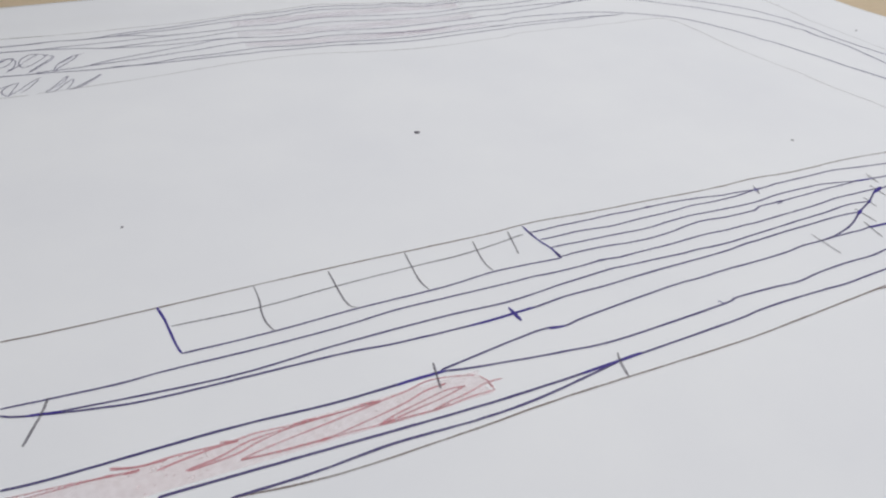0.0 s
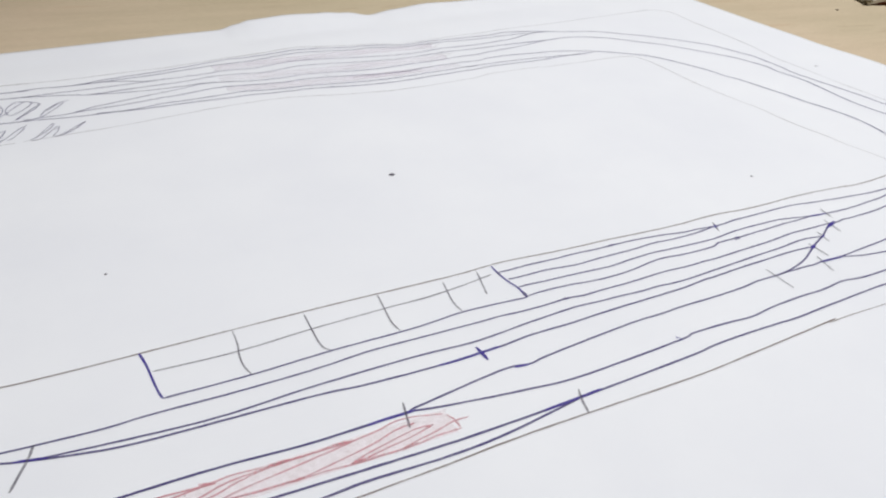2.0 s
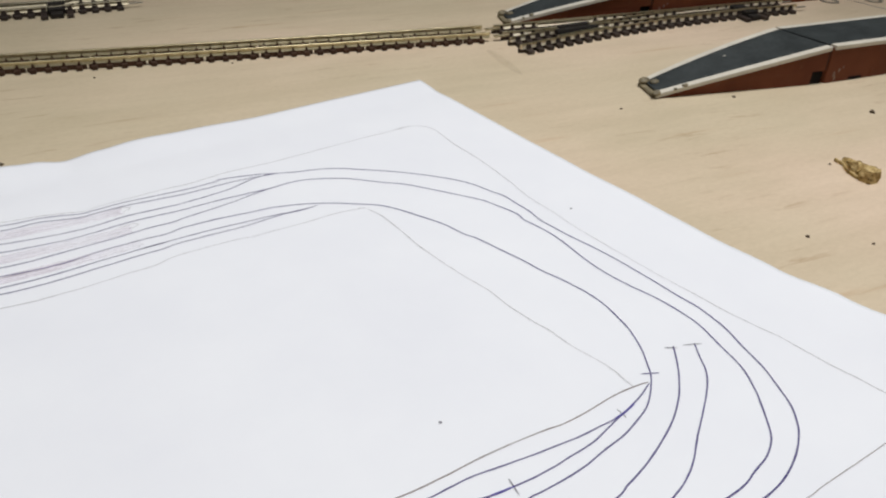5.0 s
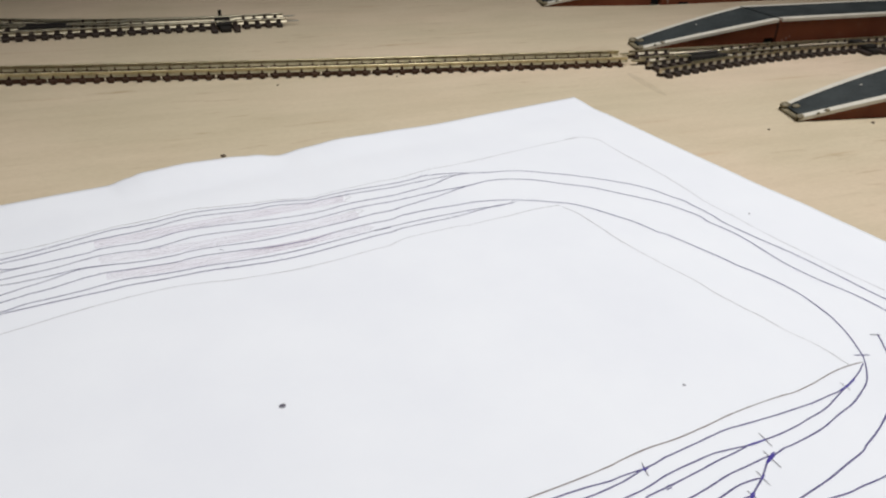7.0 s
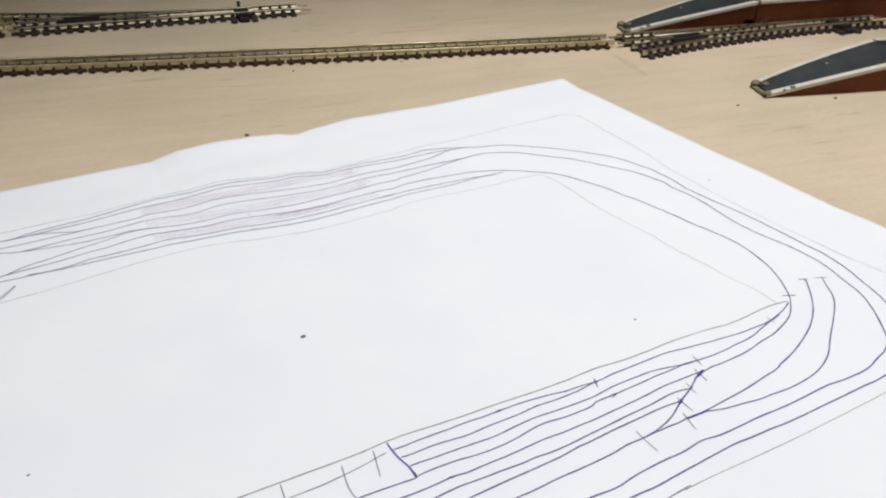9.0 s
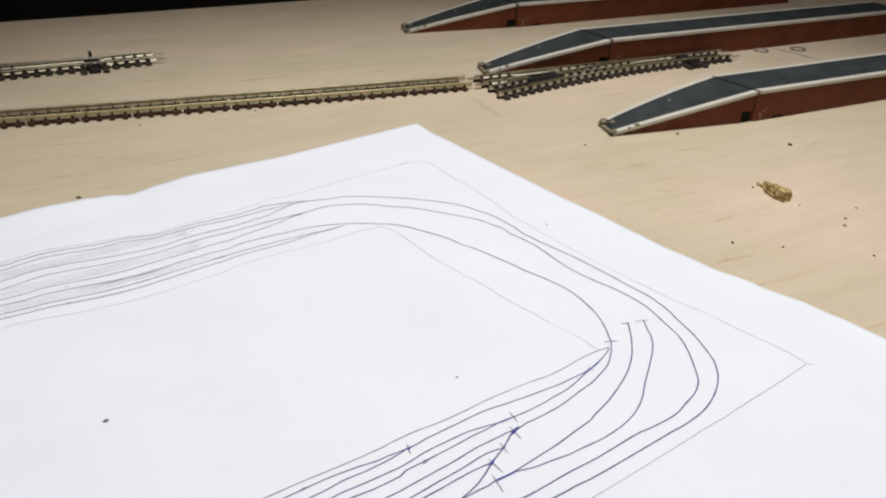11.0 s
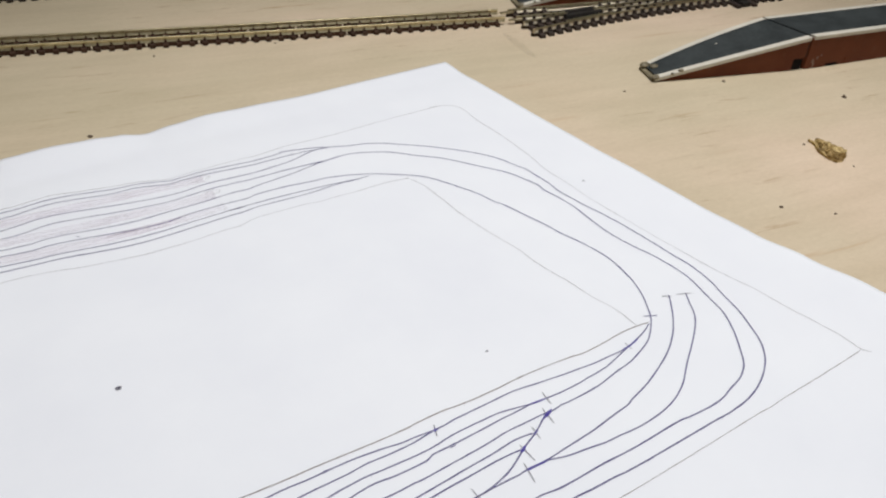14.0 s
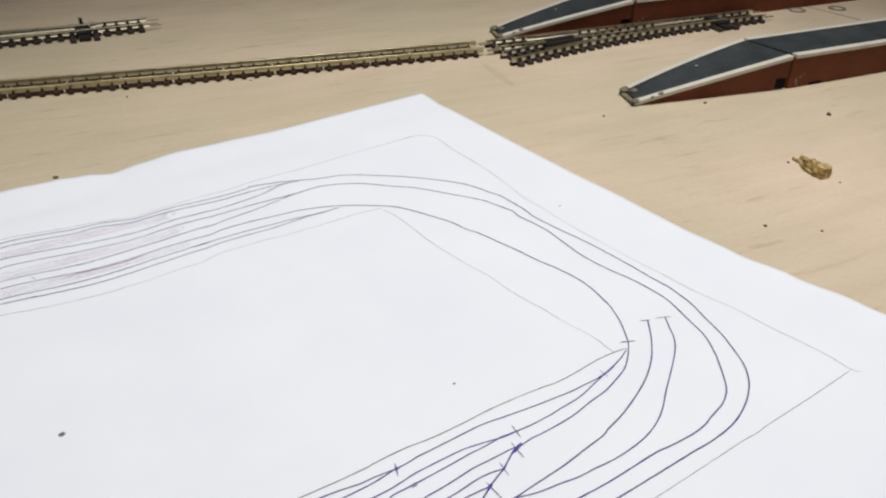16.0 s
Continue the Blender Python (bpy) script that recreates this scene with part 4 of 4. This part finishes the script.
def edge_strip(bm, xs, s, wide=2.1):
    """A coping along one side, proud of the wall."""
    rings = []
    for x in xs:
        y, z = side_at(x), top_at(x)
        rings.append([bm.verts.new((x, s * a, b)) for a, b in ((y + 0.6, z - 1.5), (y + 0.6, z - 0.15), (y + 0.35, z + 0.12), (y - wide, z + 0.12), (y - wide, z - 1.5))])
    for r, q in zip(rings, rings[1:]):
        for j in range(5):
            bm.faces.new((r[j], r[(j + 1) % 5], q[(j + 1) % 5], q[j]))
    bm.faces.new(rings[0])
    bm.faces.new(rings[-1][::-1])


def platform_ramp(m):
    ob = thing("platform_ramp", m, "tapered model platform ramp with slate top, white edges and brick sides", "platform", "model station platforms")
    bm = bmesh.new()
    e = SLOPE - 0.3
    profile_solid(bm, [(1, 0), (e - 5.5, 0), (e - 5.5, 5.2), (e - 0.4, 5.2), (e - 0.4, top_at(e) - 0.8)] + [(x, top_at(x) - 0.8) for x in (55, 40, 25, 12, 1)], side_at)
    skew(bm, 0.16, -0.2)
    part("wall", bm, BRICK, ob)
    bm = bmesh.new()
    xs = [1.6 + (e - 2.0) * i / 8 for i in range(9)]
    profile_solid(bm, [(x, top_at(x) - 0.9) for x in xs] + [(x, top_at(x)) for x in xs[::-1]], lambda x: side_at(x) - 1.9)
    skew(bm, 0.16, -0.2)
    part("deck", bm, SLATE, ob)
    # solid block filling the notch, its inner shade put into the near-black colour
    bm = bmesh.new()
    box(bm, e - 6.4, e - 0.5, -11.9, 11.9, 0.02, 5.3)
    skew(bm, 0.16, -0.2)
    part("socket", bm, HOLE, ob)
    # black strip added where the open joint is only dark with shade
    bm = bmesh.new()
    box(bm, e - 0.35, e + 0.5, -WIDE / 2 + 0.4, WIDE / 2 - 0.4, 5.6, HIGH - 2.2)
    skew(bm, 0.16, -0.2)
    part("joint_strip", bm, BLACK, ob, "black strip standing for the shade in the joint gap")
    for s in (-1, 1):
        bm = bmesh.new()
        edge_strip(bm, [0.4 + (e - 0.9) * i / 8 for i in range(9)], s, 1.9)
        skew(bm, 0.16, -0.2)
        part("edging", bm, WHITE, ob)
    bm = bmesh.new()
    box(bm, -0.7, 2.6, -6.5, 6.5, 0, 1.25, 0.3)
    skew(bm, 0.16, -0.2)
    tip = part("tip", bm, TIP, ob, "grubby worn tip")
    for x, y, r in ((36, 3.6, 0.5),):
        bm = bmesh.new()
        bmesh.ops.create_uvsphere(bm, u_segments=8, v_segments=5, radius=r, matrix=Matrix.Translation((x, y, top_at(x) + 0.02)) @ Matrix.Diagonal((1.3, 0.8, 0.15, 1)))
        skew(bm, 0.16, -0.2)
        part("paint_fleck", bm, WHITE, ob, "stray fleck of white paint", True)
    for x, y, r in ((1.6, 5.4, 2.2), (4.2, 2.0, 1.7), (0.9, -6.2, 1.7), (11.5, -7.6, 1.2), (7.5, -7.9, 0.7)):
        bm = bmesh.new()
        bmesh.ops.create_uvsphere(bm, u_segments=10, v_segments=6, radius=r, matrix=Matrix.Translation((x, y, top_at(x) + 0.05)) @ Matrix.Diagonal((1.2, 0.9, 0.5, 1)))
        for v in bm.verts:
            v.co.z += 0.35 * noise.noise(v.co * 1.1)
        skew(bm, 0.16, -0.2)
        part("stud", bm, TIP, tip, "", True)
    return ob


def platform_length(m, length):
    ob = thing("platform", m, "straight model platform with slate top, white edges and brick sides", "platform", "model station platforms")
    bm = bmesh.new()
    profile_solid(bm, [(0.5, 0), (length, 0), (length, HIGH - 0.8), (0.5, HIGH - 0.8)], lambda x: WIDE / 2)
    for v in bm.verts:
        v.co.x -= 0.2 * v.co.y
    part("wall", bm, BRICK, ob)
    bm = bmesh.new()
    box(bm, 0.5, length, -WIDE / 2 + 1.9, WIDE / 2 - 1.9, HIGH - 0.9, HIGH, 0.05)
    for v in bm.verts:
        v.co.x -= 0.2 * v.co.y
    part("deck", bm, SLATE, ob)
    for s in (-1, 1):
        bm = bmesh.new()
        edge_strip(bm, [SLOPE + 0.8, SLOPE + length], s)
        for v in bm.verts:
            v.co.x -= SLOPE + 0.2 * v.co.y
        part("edging", bm, WHITE, ob)
    for x, z, r in ((4.2, 3.4, 1.0), (6.4, 4.6, 0.8), (5.0, 1.6, 0.9), (8.4, 5.6, 0.5)):
        bm = bmesh.new()
        bmesh.ops.create_uvsphere(bm, u_segments=8, v_segments=6, radius=r, matrix=Matrix.Translation((x, -WIDE / 2 - 0.02, z)) @ Matrix.Diagonal((0.8, 0.12, 1.1, 1)))
        for v in bm.verts:
            v.co.x += 0.4 * r * noise.noise(v.co * 1.3)
            v.co.x -= 0.2 * v.co.y
        part("glue_spot", bm, GLUE, ob, "dried pale glue", True)
    bm = bmesh.new()
    box(bm, 15, 22, -WIDE / 2 - 0.1, -WIDE / 2 + 1, 0.0, 1.3, 0.1)
    part("foot", bm, HOLE, ob)
    for x in (26, 92, 158):
        bm = bmesh.new()
        box(bm, x, x + 2.2, -WIDE / 2 - 0.25, -WIDE / 2 + 1, 0, 3.2, 0.1)
        part("clip", bm, BRICK, ob)
    return ob


def along(x, y, turn, s):
    return at(x + math.cos(radians(turn)) * s, y + math.sin(radians(turn)) * s, turn)


for x, y, turn, run_on in ((232.1, 373.2, 17.3, 18.9), (189.8, 458.8, 17.3, 18.9), (153.6, 541.6, 17.6, 19.0)):
    platform_ramp(along(x, y, turn, -SLOPE))
    platform_length(at(x, y, run_on), 236)

# ---- odds and ends on the board ----
def wood_chip(m):
    ob = thing("wood_chip", m, "small splintered chip of softwood lying on the plywood", "wood chip")
    bm = bmesh.new()
    rings, n = [], 16
    for i in range(n):
        s = i / (n - 1)
        w = 0.9 + 2.0 * min(1, s * 1.25) - 0.4 * max(0, s - 0.85) * 5
        h = 1.5 + 2.5 * min(1, s * 1.25)
        ring = []
        for j, (a, c) in enumerate(((-1, 0), (-0.3, 0), (0.5, 0), (1, 0.04), (1.0, 0.5), (0.95, 0.96), (0.35, 1.0), (-0.3, 0.98), (-0.85, 0.94), (-1.1, 0.5))):
            rough = 0.95 if j in (0, 8, 9) else 0.2
            k = noise.noise(Vector((i * 1.9, j * 2.3, 4)))
            ragged = 1.6 * noise.noise(Vector((j * 1.7, i, 9))) if i in (0, n - 1) else 0.15 * k
            ring.append(bm.verts.new((s * 14.5 + ragged, a * w * 0.8 + rough * k * 1.9, max(0.02, c * h * (1 + (rough + 0.35) * 0.5 * k)))))
        rings.append(ring)
    for r, q in zip(rings, rings[1:]):
        for j in range(10):
            bm.faces.new((r[j], r[(j + 1) % 10], q[(j + 1) % 10], q[j]))
    bm.faces.new(rings[0][::-1])
    bm.faces.new(rings[-1])
    part("chip", bm, CHIP, ob)
    for x, y, turn in ((1.5, -2.2, 12), (6.0, -3.0, -15), (9.5, -3.1, 8)):
        bm = bmesh.new()
        box(bm, -2.2, 2.2, -0.35, 0.35, 0.05, 1.1, 0.12)
        bm.transform(Matrix.Translation((x, y, 0)) @ Matrix.Rotation(radians(turn), 4, "Z"))
        part("splinter", bm, CHIP, ob)
    return ob


wood_chip(at(212.4, 295.8, -85))


def crumb(x, y, r, seed):
    bm = bmesh.new()
    bmesh.ops.create_icosphere(bm, subdivisions=2, radius=r * 0.88)
    for v in bm.verts:
        v.co *= 1 + 0.7 * noise.noise(v.co * (1.5 / r) + Vector((seed * 3.1, 0, 0)))
        v.co.z = max(-0.25 * r, v.co.z * 0.7)
        v.co.z += 0.25 * r
    ob = link("crumb", bm, CRUMB)
    ob.matrix_basis = at(x, y, seed * 47)
    return tagged(ob, "tiny dark crumb of debris on the plywood", "crumb", "crumbs on the board")


for i, (x, y, r) in enumerate(((242.9, 334.1, 1.1), (180.3, 252.5, 0.6), (196.1, 248.8, 0.5), (225.5, 262.2, 0.6), (228.8, 267.3, 0.55), (237.6, 275.0, 0.4), (249.7, 272.0, 0.6), (223.7, 241.8, 0.45),
                               (153.0, 336.6, 0.55), (-33.9, 363.7, 0.5), (12.5, 380.2, 0.45), (30.6, 529.7, 0.5), (197.8, 347.9, 0.7), (-38.6, 294.6, 0.85), (207.0, 293.7, 0.50), (217.5, 278.3, 0.40), (197.5, 347.7, 0.45))):
    crumb(x, y, r, i + 1)


def washer(x, y):
    bm = bmesh.new()
    n = 24
    sec = ((3.1, 0.03), (3.1, 0.4), (3.25, 0.5), (4.5, 0.5), (4.7, 0.4), (4.7, 0.03))
    rings = [[bm.verts.new((math.cos(2 * math.pi * i / n) * r, math.sin(2 * math.pi * i / n) * r, z)) for r, z in sec] for i in range(n)]
    for i in range(n):
        for j in range(6):
            bm.faces.new((rings[i][j], rings[(i + 1) % n][j], rings[(i + 1) % n][(j + 1) % 6], rings[i][(j + 1) % 6]))
    ob = link("washer", bm, STEEL)
    ob.matrix_basis = at(x, y)
    return tagged(ob, "flat dull metal washer lying on the plywood", "washer", "washers on the board")


washer(300.0, 479.2)
washer(325.0, 482.0)
bm = bmesh.new()
sweep(bm, [(306.8, 489.4, 0.02), (316, 476, 0.02), (326.5, 460, 0.02)], ((-0.35, 0), (0.35, 0), (0.35, 0.04), (-0.35, 0.04)))
tagged(link("pencil_mark", bm, INKS["pencil"]), "thin pencil line ruled across the plywood", "pencil mark")


def stain(x0, y0, x1, y1, width):
    """A thin smear on the board, tapered to both ends."""
    bm = bmesh.new()
    n = 14
    d = Vector((x1 - x0, y1 - y0, 0))
    side = Vector((-d.y, d.x, 0)).normalized()
    rows = []
    for i in range(n + 1):
        s = i / n
        w = width * math.sin(math.pi * s) ** 0.7 * (0.7 + 0.5 * noise.noise(Vector((s * 4, x0, 0))))
        p = Vector((x0, y0, 0.05)) + d * s
        rows.append([bm.verts.new(p + side * w * k) for k in (-0.5, 0.5)])
    for r, q in zip(rows, rows[1:]):
        bm.faces.new((r[0], q[0], q[1], r[1]))
    return tagged(link("stain", bm, INKS["smear"]), "faint brown smear on the plywood beside the track end", "stain")


stain(112.9, 399.1, 123.1, 369.4, 7.0)
